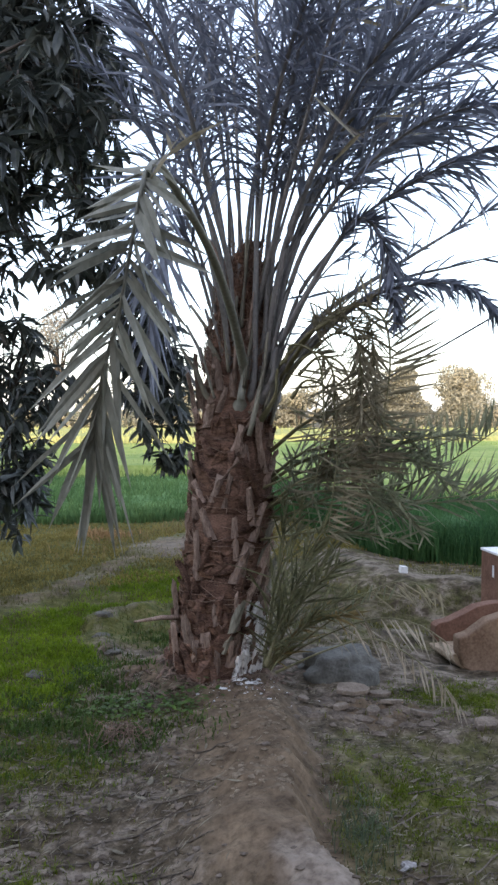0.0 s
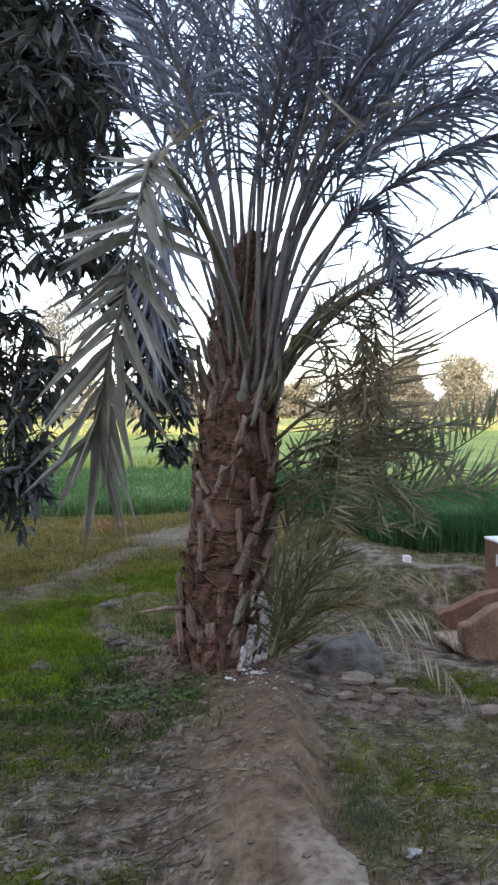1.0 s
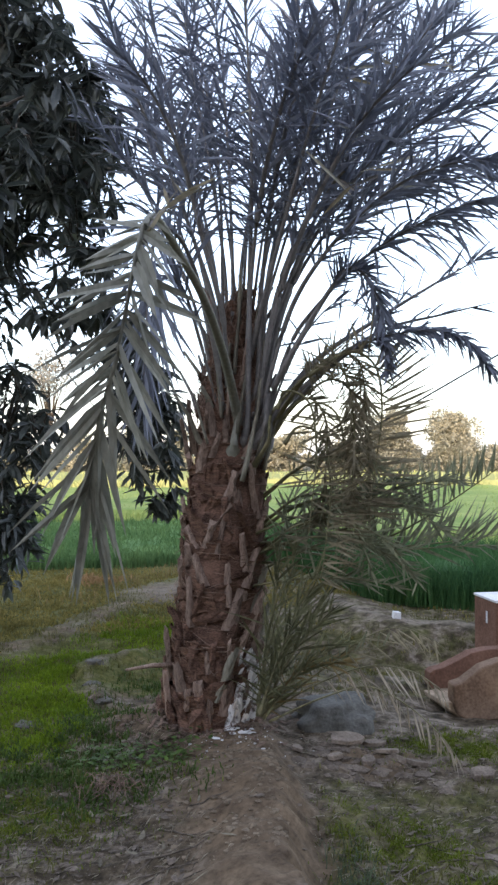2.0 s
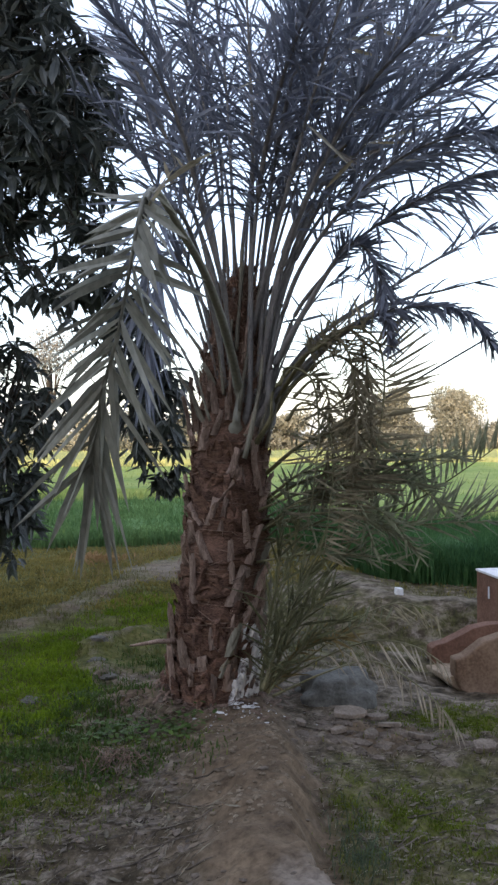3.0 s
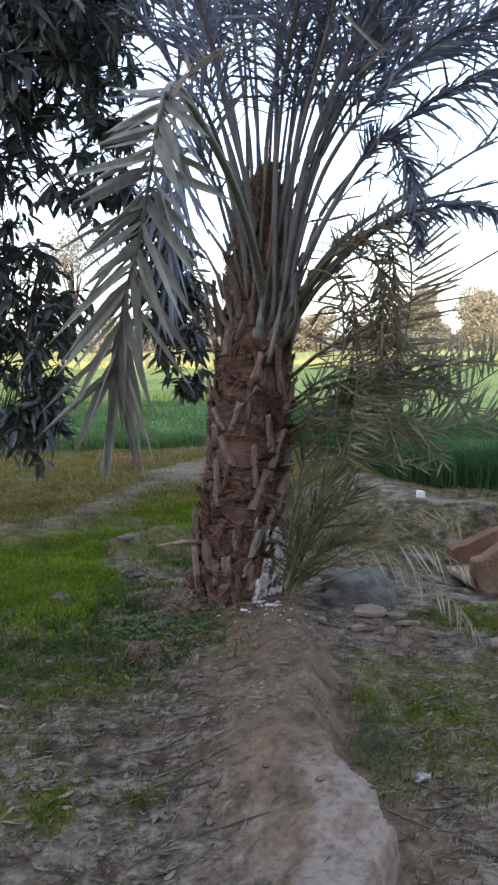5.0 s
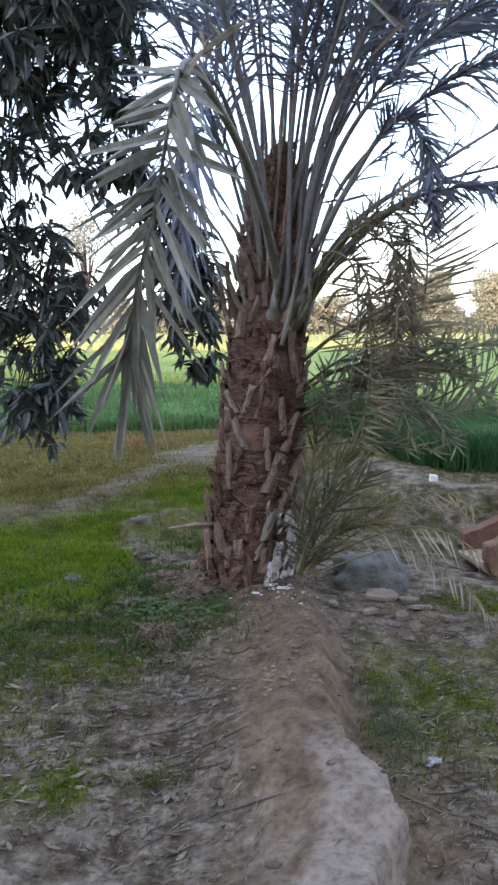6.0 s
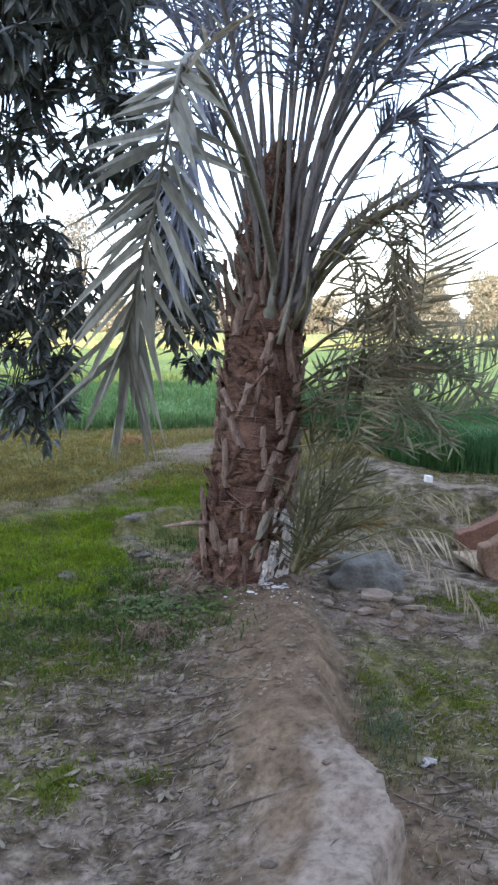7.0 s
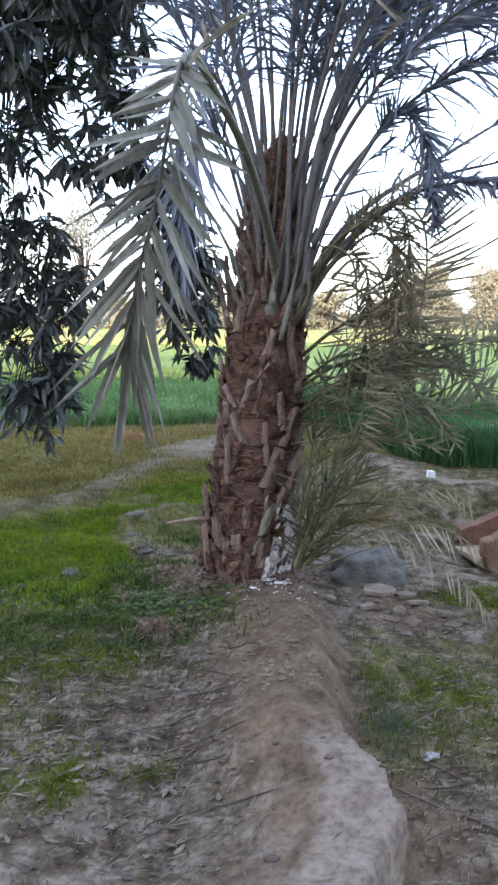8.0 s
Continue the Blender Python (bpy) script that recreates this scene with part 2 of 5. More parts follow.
def blades(xy, z0, height, width, lean=0.4):
    """Grass-like blades: arrays of feet, heights and widths."""
    n = len(xy)
    a = rng.uniform(0, 2 * math.pi, n)
    b = rng.uniform(0, 2 * math.pi, n)
    l = rng.uniform(0.1, 1.0, n) * lean * height
    foot = np.column_stack([xy, z0])
    wv = np.column_stack([np.cos(a), np.sin(a), np.zeros(n)]) * (width / 2)[:, None]
    off = np.column_stack([np.cos(b) * l, np.sin(b) * l, np.zeros(n)])
    up = np.column_stack([np.zeros(n), np.zeros(n), height])
    V = np.stack([foot - wv, foot + wv, foot + wv * 0.8 + up * 0.6 + off * 0.35, foot - wv * 0.8 + up * 0.6 + off * 0.35, foot + up + off], 1)
    V[:, 4, 2] -= 0.35 * l
    base = np.arange(n)[:, None] * 5
    quads = (base + np.array([0, 1, 2, 3])).tolist()
    tris = (base + np.array([3, 2, 4])).tolist()
    return V.reshape(-1, 3).tolist(), quads + tris


# ---- ground ----
def seg_dist(x, y, line):
    """Distance from points to a polyline, and the signed side (positive to the right of its direction)."""
    best = np.full(np.shape(x), 1e9)
    side = np.zeros(np.shape(x))
    for (ax, ay), (bx, by) in zip(line[:-1], line[1:]):
        dx, dy = bx - ax, by - ay
        u = np.clip(((x - ax) * dx + (y - ay) * dy) / (dx * dx + dy * dy), 0, 1)
        ex, ey = x - ax - u * dx, y - ay - u * dy
        d = np.hypot(ex, ey)
        s = np.sign(dx * ey - dy * ex)
        side = np.where(d < best, -s, side)
        best = np.minimum(best, d)
    return best, side


RIDGE = [(-0.12, 4.3), (-0.02, 3.7), (0.05, 3.2), (0.10, 2.85), (0.19, 2.5), (0.235, 2.25), (0.20, 2.0), (0.02, 1.7), (-0.5, 1.3)]
PATH_LEFT = [(-6, 3.6), (-2.9, 5.3), (-2.1, 5.85), (-1.6, 6.3), (-1.3, 7.3), (-0.95, 8.7), (-0.3, 9.9), (0.45, 10.1)]
BUND_RIGHT = [(0.45, 10.1), (0.85, 8.2), (1.2, 7.1), (1.5, 6.85), (2.0, 6.65), (4.0, 6.2), (9, 5.6)]
CHANNEL = [(0.75, 6.5), (1.15, 6.15), (1.7, 6.0), (3.0, 5.7), (8, 5)]


SCARP = [(-0.75, 6.1), (-0.98, 5.75), (-1.02, 5.5), (-0.95, 5.15), (-0.86, 4.88), (-0.70, 4.75), (-0.5, 4.7), (-0.32, 4.6)]


def smooth01(t):
    t = np.clip(t, 0, 1)
    return t * t * (3 - 2 * t)


def fbm(x, y, scale, seed=0.0, octaves=4):
    out = np.empty(np.shape(x))
    fx, fy, fo = np.ravel(x), np.ravel(y), out.ravel()
    for i in range(len(fo)):
        fo[i] = noise.fractal(Vector((fx[i] * scale + seed, fy[i] * scale - seed, seed)), 1.0, 2.0, octaves)
    return fo.reshape(np.shape(x))


def ridge_edge(y):
    """x of the ridge's steep right-hand edge along y."""
    return np.interp(y, [1.3, 1.6, 1.82, 2.0, 2.19, 2.33, 2.48, 2.64, 2.95, 3.3, 4.0, 4.6], [0.0, 0.15, 0.27, 0.333, 0.325, 0.262, 0.21, 0.20, 0.215, 0.23, 0.20, 0.15])


def ground_z(x, y, rough=True):
    x, y = np.asarray(x, float), np.asarray(y, float)
    edge = ridge_edge(y) + 0.012 * np.sin(23 * y) + 0.008 * np.sin(51 * y + 1)
    steep = 0.045 + 0.13 * smooth01((y - 2.45) / 0.5)
    inside = edge - x
    top = 0.165 - 0.03 * smooth01((y - 2.7) / 0.8) - 0.07 * smooth01((y - 3.5) / 0.6) + 0.022 * np.exp(-((y - 2.08) / 0.2) ** 2)
    z = top * smooth01(inside / steep + 0.5) * np.exp(-(np.maximum(inside - 0.13, 0) / 0.34) ** 2 * 1.2) * smooth01((4.6 - y) / 0.6) * smooth01((y - 1.0) / 0.6)
    z -= 0.02 * np.exp(-(((x + 0.12) / 0.4) ** 2 + ((y - 4.4) / 0.35) ** 2))
    z += 0.045 * np.exp(-((np.hypot(x + 0.17, y - 4.4) - 0.27) / 0.10) ** 2)
    z += 0.07 * np.exp(-(((x + 0.55) / 0.24) ** 2 + ((y - 4.45) / 0.2) ** 2))
    d, _ = seg_dist(x, y, PATH_LEFT)
    z += 0.05 * np.exp(-(d / 0.3) ** 2)
    d, _ = seg_dist(x, y, BUND_RIGHT)
    z += 0.09 * np.exp(-(d / 0.35) ** 2)
    d, _ = seg_dist(x, y, CHANNEL)
    z -= 0.20 * np.exp(-(d / 0.38) ** 2)
    z -= 0.05 * smooth01((x - 0.35) / 0.4) * smooth01((6 - y) / 1.0) * smooth01((y - 2.6) / 0.8)
    z -= 0.12 * np.exp(-(((x - 1.65) / 0.5) ** 2 + ((y - 5.15) / 0.4) ** 2))
    z += 0.05 * np.exp(-(((x - 0.68) / 0.30) ** 2 + ((y - 3.98) / 0.15) ** 2)) * (1 + 0.9 * fbm(x, y, 9, 31.0, 2))
    d, _ = seg_dist(x, y, SCARP)
    z += (0.045 + 0.02 * np.sin(9 * x - 7 * y)) * np.exp(-(d / (0.10 + 0.04 * np.sin(11 * x + 8 * y))) ** 2) - 0.05 * np.exp(-(((x + 0.68) / 0.22) ** 2 + ((y - 5.3) / 0.42) ** 2))
    clods = np.exp(-(np.maximum(inside - 0.25, 0) / 0.25) ** 2) * smooth01((inside + 0.05) / 0.08) * smooth01((y - 1.9) / 0.3) * smooth01((4.5 - y) / 0.3)
    z += clods * (0.018 * fbm(x, y, 6, 21.0, 2) + 0.013 * np.abs(fbm(x, y, 14, 25.0, 2)))
    near = np.clip(1.2 - np.hypot(x, y - 4) / 40, 0.0, 1)
    if rough:
        z = z + near * (0.026 * fbm(x, y, 2.2, 0.0, 2) + 0.013 * fbm(x, y, 8, 3.0, 1) + 0.007 * fbm(x, y, 19, 5.0, 1) + 0.0035 * fbm(x, y, 37, 9.0, 1))
    return z


# spots of short green tufts on the trodden soil: x, y, half sizes, strength
MOSS = [(-0.76, 2.38, 0.18, 0.13, 1.0), (-0.44, 2.44, 0.09, 0.05, 0.6), (-1.0, 2.72, 0.2, 0.05, 0.7), (-0.95, 3.35, 0.35, 0.28, 0.8),
        (0.69, 3.12, 0.15, 0.2, 1.0), (0.42, 3.05, 0.08, 0.3, 0.5), (0.9, 2.75, 0.16, 0.12, 0.5), (0.55, 2.72, 0.12, 0.12, 0.3), (1.15, 4.2, 0.3, 0.22, 1.0), (-0.42, 3.8, 0.16, 0.15, 0.4)]


def bare_patch(x, y):
    """Trodden earth where the paths meet behind the palm."""
    return np.exp(-(((x + 0.95) / 0.46) ** 2 + ((y - 8.6) / 0.62) ** 2) ** 2)


def mossy(x, y):
    return sum(k * np.exp(-(((x - cx) / rx) ** 2 + ((y - cy) / ry) ** 2)) for cx, cy, rx, ry, k in MOSS)


def ground():
    def axis_lines(a, step, far, grow=1.22):
        lo, hi = a[0], a[-1]
        s, p = step, hi
        while p < far:
            s *= grow
            p += s
            a.append(p)
        s, p = step, lo
        while p > -far:
            s *= grow
            p -= s
            a.insert(0, p)
        return np.array(a)
    xs = axis_lines([*np.arange(-2.0, -0.7, 0.02), *np.arange(-0.7, 0.6, 0.0125), *np.arange(0.6, 2.2, 0.02)], 0.02, 900)
    ys = axis_lines([*np.arange(1.5, 3.2, 0.0135), *np.arange(3.2, 7.6, 0.022)], 0.022, 900)
    X, Y = np.meshgrid(xs, ys)
    Z = ground_z(X, Y)
    V = np.column_stack([X.ravel(), Y.ravel(), Z.ravel()])
    nx, ny = len(xs), len(ys)
    i = (np.arange(ny - 1)[:, None] * nx + np.arange(nx - 1)[None]).ravel()
    F = np.column_stack([i, i + 1, i + nx + 1, i + nx])
    ob = part("ground", V.tolist(), F.tolist(), ground_material(), smooth=True)
    x, y = V[:, 0], V[:, 1]
    dr, side = seg_dist(x, y, RIDGE)
    dl, _ = seg_dist(x, y, PATH_LEFT)
    db, _ = seg_dist(x, y, BUND_RIGHT)
    left_green = smooth01((-0.75 - x) / 0.4) * smooth01((y - 3.1) / 0.6) * smooth01((6.1 - y + 0.8 * (x + 1.5)) / 0.4)
    right_green = smooth01((x - 0.15 - 0.05 * (y - 3)) / 0.25) * smooth01((4.0 - y) / 0.4) * smooth01((y - 2.2) / 0.4)
    back_green = (1 - 0.8 * np.exp(-(dl / 0.15) ** 2)) * (1 - bare_patch(x, y)) * smooth01((y - 4.8) / 0.5) * np.where(x > 0.1, 0.42, 0.75)
    inside = ridge_edge(y) - x
    pale = 1.15 * smooth01((y - 1.0) / 0.6) * smooth01((inside + 0.03) / 0.03) * smooth01((0.46 - inside) / 0.40) * (0.1 + 0.9 * smooth01((0.34 - inside) / 0.2)) * (0.30 * smooth01((3.3 - y) / 0.9) + 0.70 * smooth01((2.55 - y) / 0.55))
    pale = np.maximum(pale, np.maximum(0.33 * np.exp(-(dl / 0.13) ** 2), 0.50 * np.exp(-(db / 0.2) ** 2)))
    pale = np.maximum(pale, 0.36 * smooth01((2.9 - y) / 0.8) * smooth01((0.3 - x) / 0.3))
    pale = np.maximum(pale, 0.46 * bare_patch(x, y))
    pale = np.maximum(pale, 0.40 * np.exp(-(seg_dist(x, y, SCARP)[0] / 0.11) ** 2))
    brown = 0.85 * np.exp(-(dr / 0.40) ** 2) * smooth01((y - 1.4) / 0.4)
    brown = np.maximum(brown, 0.85 * np.exp(-(((x - 0.68) / 0.4) ** 2 + ((y - 3.95) / 0.22) ** 2)))
    brown = np.maximum(brown, 0.8 * np.exp(-(((x + 0.58) / 0.3) ** 2 + ((y - 4.6) / 0.4) ** 2)))
    brown = np.maximum(brown, 0.75 * np.exp(-(((x + 0.62) / 0.25) ** 2 + ((y - 5.3) / 0.4) ** 2)))
    brown = np.maximum.reduce([brown, 0.8 * np.exp(-(dl / 0.2) ** 2), 0.8 * bare_patch(x, y)])
    moss = np.clip(mossy(x, y), 0, 1) * 0.95
    for name, val in (("green", np.maximum.reduce([left_green * 0.9, right_green * 0.50, back_green, moss, 0.46 * smooth01((-0.2 - x) / 0.9)])), ("pale", pale), ("brown", brown)):
        a = ob.data.attributes.new(name, "FLOAT", "POINT")
        a.data.foreach_set("value", val.astype(np.float32))
    return tagged(ob, "bare trodden farm soil with a low earth ridge", "ground", kind="structure")


ground()


def scatter(n, x0, x1, y0, y1, keep):
    """n random feet in a box, kept by the density function keep(x, y)."""
    x, y = rng.uniform(x0, x1, n), rng.uniform(y0, y1, n)
    k = rng.uniform(0, 1, n) < keep(x, y)
    return np.column_stack([x[k], y[k]])


def stuff(name, V, F, material, label, category):
    return tagged(part(name, V, F, material), label, category, kind="stuff")


def patchy(x, y, scale, seed, lo=-0.1, hi=0.35):
    return smooth01((fbm(x, y, scale, seed) - lo) / (hi - lo))


def grass():
    def lush(x, y):
        x = x + 0.22 * fbm(x, y, 2.6, 14.0) + 0.10 * fbm(x, y, 7.0, 2.0)
        edge = smooth01((-0.93 - x - 0.16 * np.exp(-((y - 5.5) / 0.4) ** 2) + 0.14 * np.exp(-((y - 4.45) / 0.4) ** 2)) / 0.14) * smooth01((y - 3.45 + 0.3 * (x + 1.2)) / 1.0) * smooth01((6.0 - y + 0.75 * (x + 1.5)) / 0.3)
        behind = smooth01((y - 6.0) / 0.4) * smooth01((7.6 - y) / 0.8) * smooth01((-0.1 - x) / 0.4) * smooth01((x + 1.25) / 0.2) * 0.8
        return np.maximum(edge, behind) * (0.45 + 0.55 * patchy(x, y, 3.0, 4.0, -0.3, 0.3))
    xy = scatter(170000, -2.6, 0.2, 3.4, 8.2, lush)
    n = len(xy)
    stuff("grass", *blades(xy, ground_z(*xy.T), 0.012 + 0.05 * rng.uniform(0, 1, n) * (0.35 + 0.65 * patchy(*xy.T, 4.5, 17.0, -0.3, 0.35)), rng.uniform(0.004, 0.008, n), 1.0), M_GRASS, "short bright green grass beside the path", "grass")

    xy = []
    for cx, cy, rx, ry, k in MOSS:
        m = int(150000 * rx * ry * k)
        x, y = rng.normal(cx, rx * 0.72, m), rng.normal(cy, ry * 0.72, m)
        keep = rng.uniform(0, 1, m) < 0.12 + 0.88 * patchy(x, y, 8.0, 5.0, -0.25, 0.3)
        xy.append(np.column_stack([x[keep], y[keep]]))
    xy = np.concatenate(xy)
    n = len(xy)
    stuff("grass_tufts", *blades(xy, ground_z(*xy.T), 0.004 + 0.026 * rng.uniform(0, 1, n) ** 1.6, rng.uniform(0.002, 0.005, n), 1.5), M_MOSS, "small green grass tufts in the soil", "grass")
    xy = np.column_stack([rng.normal(0.40, 0.055, 420), rng.normal(2.80, 0.17, 420)])
    n = len(xy)
    stuff("grass_clump", *blades(xy, ground_z(*xy.T), rng.uniform(0.02, 0.09, n), rng.uniform(0.002, 0.0045, n), 1.0), M_TEAL, "blue-green grass clump at the ridge's foot", "grass")

    def dark(x, y):
        a = 0.8 * np.exp(-(((x + 0.85) / 0.22) ** 2 + ((y - 4.25) / 0.4) ** 2)) + 0.7 * np.exp(-(((x + 1.15) / 0.4) ** 2 + ((y - 3.75) / 0.45) ** 2)) + 0.6 * np.exp(-(((x + 0.7) / 0.35) ** 2 + ((y - 3.6) / 0.22) ** 2)) + 0.3 * np.exp(-(((x + 0.6) / 0.2) ** 2 + ((y - 5.3) / 0.4) ** 2))
        return a * (0.1 + 0.9 * patchy(x, y, 5.0, 31.0, -0.25, 0.3))
    xy = scatter(100000, -1.9, 0.0, 2.9, 6.2, dark)
    n = len(xy)
    stuff("dark_weeds", *blades(xy, ground_z(*xy.T), rng.uniform(0.01, 0.05, n), rng.uniform(0.004, 0.009, n), 1.0), M_WEED, "dark green low weeds between lawn and palm", "weeds")

    def dull(x, y):
        r = smooth01((x - ridge_edge(y)) / 0.15) * smooth01((4.0 - y) / 0.4) * (0.36 + 0.4 * np.exp(-((y - 2.75) / 0.25) ** 2))
        l = smooth01((-0.45 - x) / 0.3) * 0.7 * smooth01((y - 2.2) / 1.0)
        far = smooth01((y - 4.9) / 0.4) * smooth01((8 - y) / 0.8) * 0.6 * smooth01((np.minimum(seg_dist(x, y, BUND_RIGHT)[0], seg_dist(x, y, PATH_LEFT)[0]) - 0.15) / 0.2)
        return np.maximum.reduce([r, l, far]) * (0.15 + 0.85 * patchy(x, y, 3.0, 8.0, -0.2, 0.4))
    xy = scatter(110000, -2.4, 2.4, 1.9, 8.4, dull)
    n = len(xy)
    stuff("dull_grass", *blades(xy, ground_z(*xy.T), 0.008 + 0.05 * rng.uniform(0, 1, n) ** 2, rng.uniform(0.003, 0.007, n), 1.2), M_GRASSD, "sparse dull grass and weeds on bare soil", "grass")

    def fallow(x, y):
        d, _ = seg_dist(x, y, PATH_LEFT)
        lane = smooth01((d - 0.07) / 0.2)
        beyond = smooth01((y - 6.1 - 0.75 * (x + 1.6)) / 0.4) * smooth01((10.6 - y) / 0.4)
        right = smooth01((y - 5.0) / 0.6) * smooth01((x - 0.2) / 0.4) * smooth01((8.2 - y) / 0.5) * 0.05 * smooth01((seg_dist(x, y, BUND_RIGHT)[0] - 0.2) / 0.3)
        return np.maximum(beyond, right) * lane * (1 - bare_patch(x, y)) * (0.4 + 0.6 * patchy(x, y, 1.5, 21.0, -0.3, 0.3))
    xy = scatter(110000, -5.0, 2.6, 5.0, 10.8, fallow)
    n = len(xy)
    stuff("fallow_grass", *blades(xy, ground_z(*xy.T), rng.uniform(0.015, 0.05, n), rng.uniform(0.008, 0.016, n), 1.0), M_FALLOW, "yellowish green fallow grass along the path", "grass")

    def verge(x, y):
        d, s = seg_dist(x, y, PATH_LEFT)
        return 0.6 * np.exp(-((d - 0.55) / 0.22) ** 2) * smooth01((y - 7.6) / 0.8) * (1 - 0.7 * bare_patch(x, y))
    xy = scatter(9000, -4.0, 0.6, 5.5, 11, verge)
    n = len(xy)
    stuff("dry_grass", *blades(xy, ground_z(*xy.T), rng.uniform(0.05, 0.18, n), rng.uniform(0.006, 0.012, n), 0.9), M_OCHRE, "dry straw-coloured weeds along the path", "grass")
    xy = np.column_stack([rng.normal(-1.70, 0.17, 240), rng.normal(9.5, 0.16, 240)])
    n = len(xy)
    stuff("rusty_weeds", *blades(xy, ground_z(*xy.T), rng.uniform(0.03, 0.13, n), rng.uniform(0.012, 0.026, n), 1.4), M_RUST, "rust-coloured dry weeds before the clover field", "weeds")


grass()


def litter():
    """Fallen leaflets and straws lying flat on the soil."""
    n = 27000
    x, y = rng.uniform(-1.7, 1.5, n), rng.uniform(1.7, 4.4, n)
    k = rng.uniform(0, 1, n) < np.maximum((0.2 + 0.7 * patchy(x, y, 2.5, 11.0, -0.3, 0.3)) * (1 - 0.97 * smooth01((0.55 - ridge_edge(y) + x) / 0.25) * (x < ridge_edge(y) + 0.05)), smooth01((x - ridge_edge(y) - 0.03) / 0.1) * smooth01((2.75 - y) / 0.3))
    x, y = x[k], y[k]
    n = len(x)
    a, l, w = rng.uniform(0, math.pi, n), 0.010 + 0.08 * rng.uniform(0, 1, n) ** 2.3, rng.uniform(0.0016, 0.0042, n)
    dx, dy = np.cos(a) * l / 2, np.sin(a) * l / 2
    px, py = -np.sin(a) * w / 2, np.cos(a) * w / 2
    lift = rng.uniform(0.0, 0.004, n)
    V, F = [], []
    z0, z1, z2 = (ground_z(x + k * dx, y + k * dy) + 0.004 for k in (-1, 0, 1))
    for i in range(n):
        o = len(V)
        V += [(x[i] - dx[i], y[i] - dy[i], z0[i]), (x[i] + px[i], y[i] + py[i], z1[i] + lift[i] + 0.003),
              (x[i] - px[i], y[i] - py[i], z1[i] + lift[i]), (x[i] + dx[i], y[i] + dy[i], z2[i] + lift[i] * 0.5)]
        F += [(o, o + 2, o + 1), (o + 1, o + 2, o + 3)]
    half = len(F) // 4 * 2
    stuff("leaf_litter", V, F[:half], M_LITTER, "dark fallen leaflets and straw on the soil", "litter")
    stuff("straw", V, F[half:], M_STRAW, "pale dry straw strewn on the soil", "straw")
    sets = []
    for i in range(1500):
        px, py = rng.uniform(-1.6, 1.5), rng.uniform(1.8, 4.4)
        if seg_dist(np.array([px]), np.array([py]), RIDGE)[0][0] < 0.3 and rng.uniform() < 0.85:
            continue
        s = 0.005 + 0.034 * rng.uniform() ** 3
        v, f = lump((s * 1.4, s, s * 0.5), i * 0.37, 0.7, 1)
        z = float(ground_z(px, py))
        sets.append(([(a + px, b + py, c + z + s * 0.1) for a, b, c in v], f))
    for i in range(260):
        px, py = 0.68 + 0.24 * rng.normal(), 3.98 + 0.13 * rng.normal()
        s = 0.015 + 0.085 * rng.uniform() ** 3
        v, f = lump((s * 1.4, s, s * 0.7), 50 + i * 0.41, 0.6, 1)
        z = float(ground_z(px, py))
        sets.append(([(a + px, b + py, c + z - s * 0.15) for a, b, c in v], f))
    clods = []
    for i in range(1100):
        py = rng.uniform(2.75, 4.2)
        px = float(ridge_edge(py)) - 0.05 - abs(rng.normal()) * 0.28
        s = 0.004 + 0.026 * rng.uniform() ** 4
        v, f = lump((s * 1.3, s * 1.1, s * 0.8), 900 + i * 0.31, 0.5, 1)
        z = float(ground_z(px, py))
        clods.append(([(a + px, b + py, c + z) for a, b, c in v], f))
    stuff("clods", *join(clods), M_CLOD, "crumbled earth clods on the ridge", "clods")
    stuff("pebbles", *join(sets), M_RUBBLE, "small pebbles and clods in the soil", "pebbles")


litter()


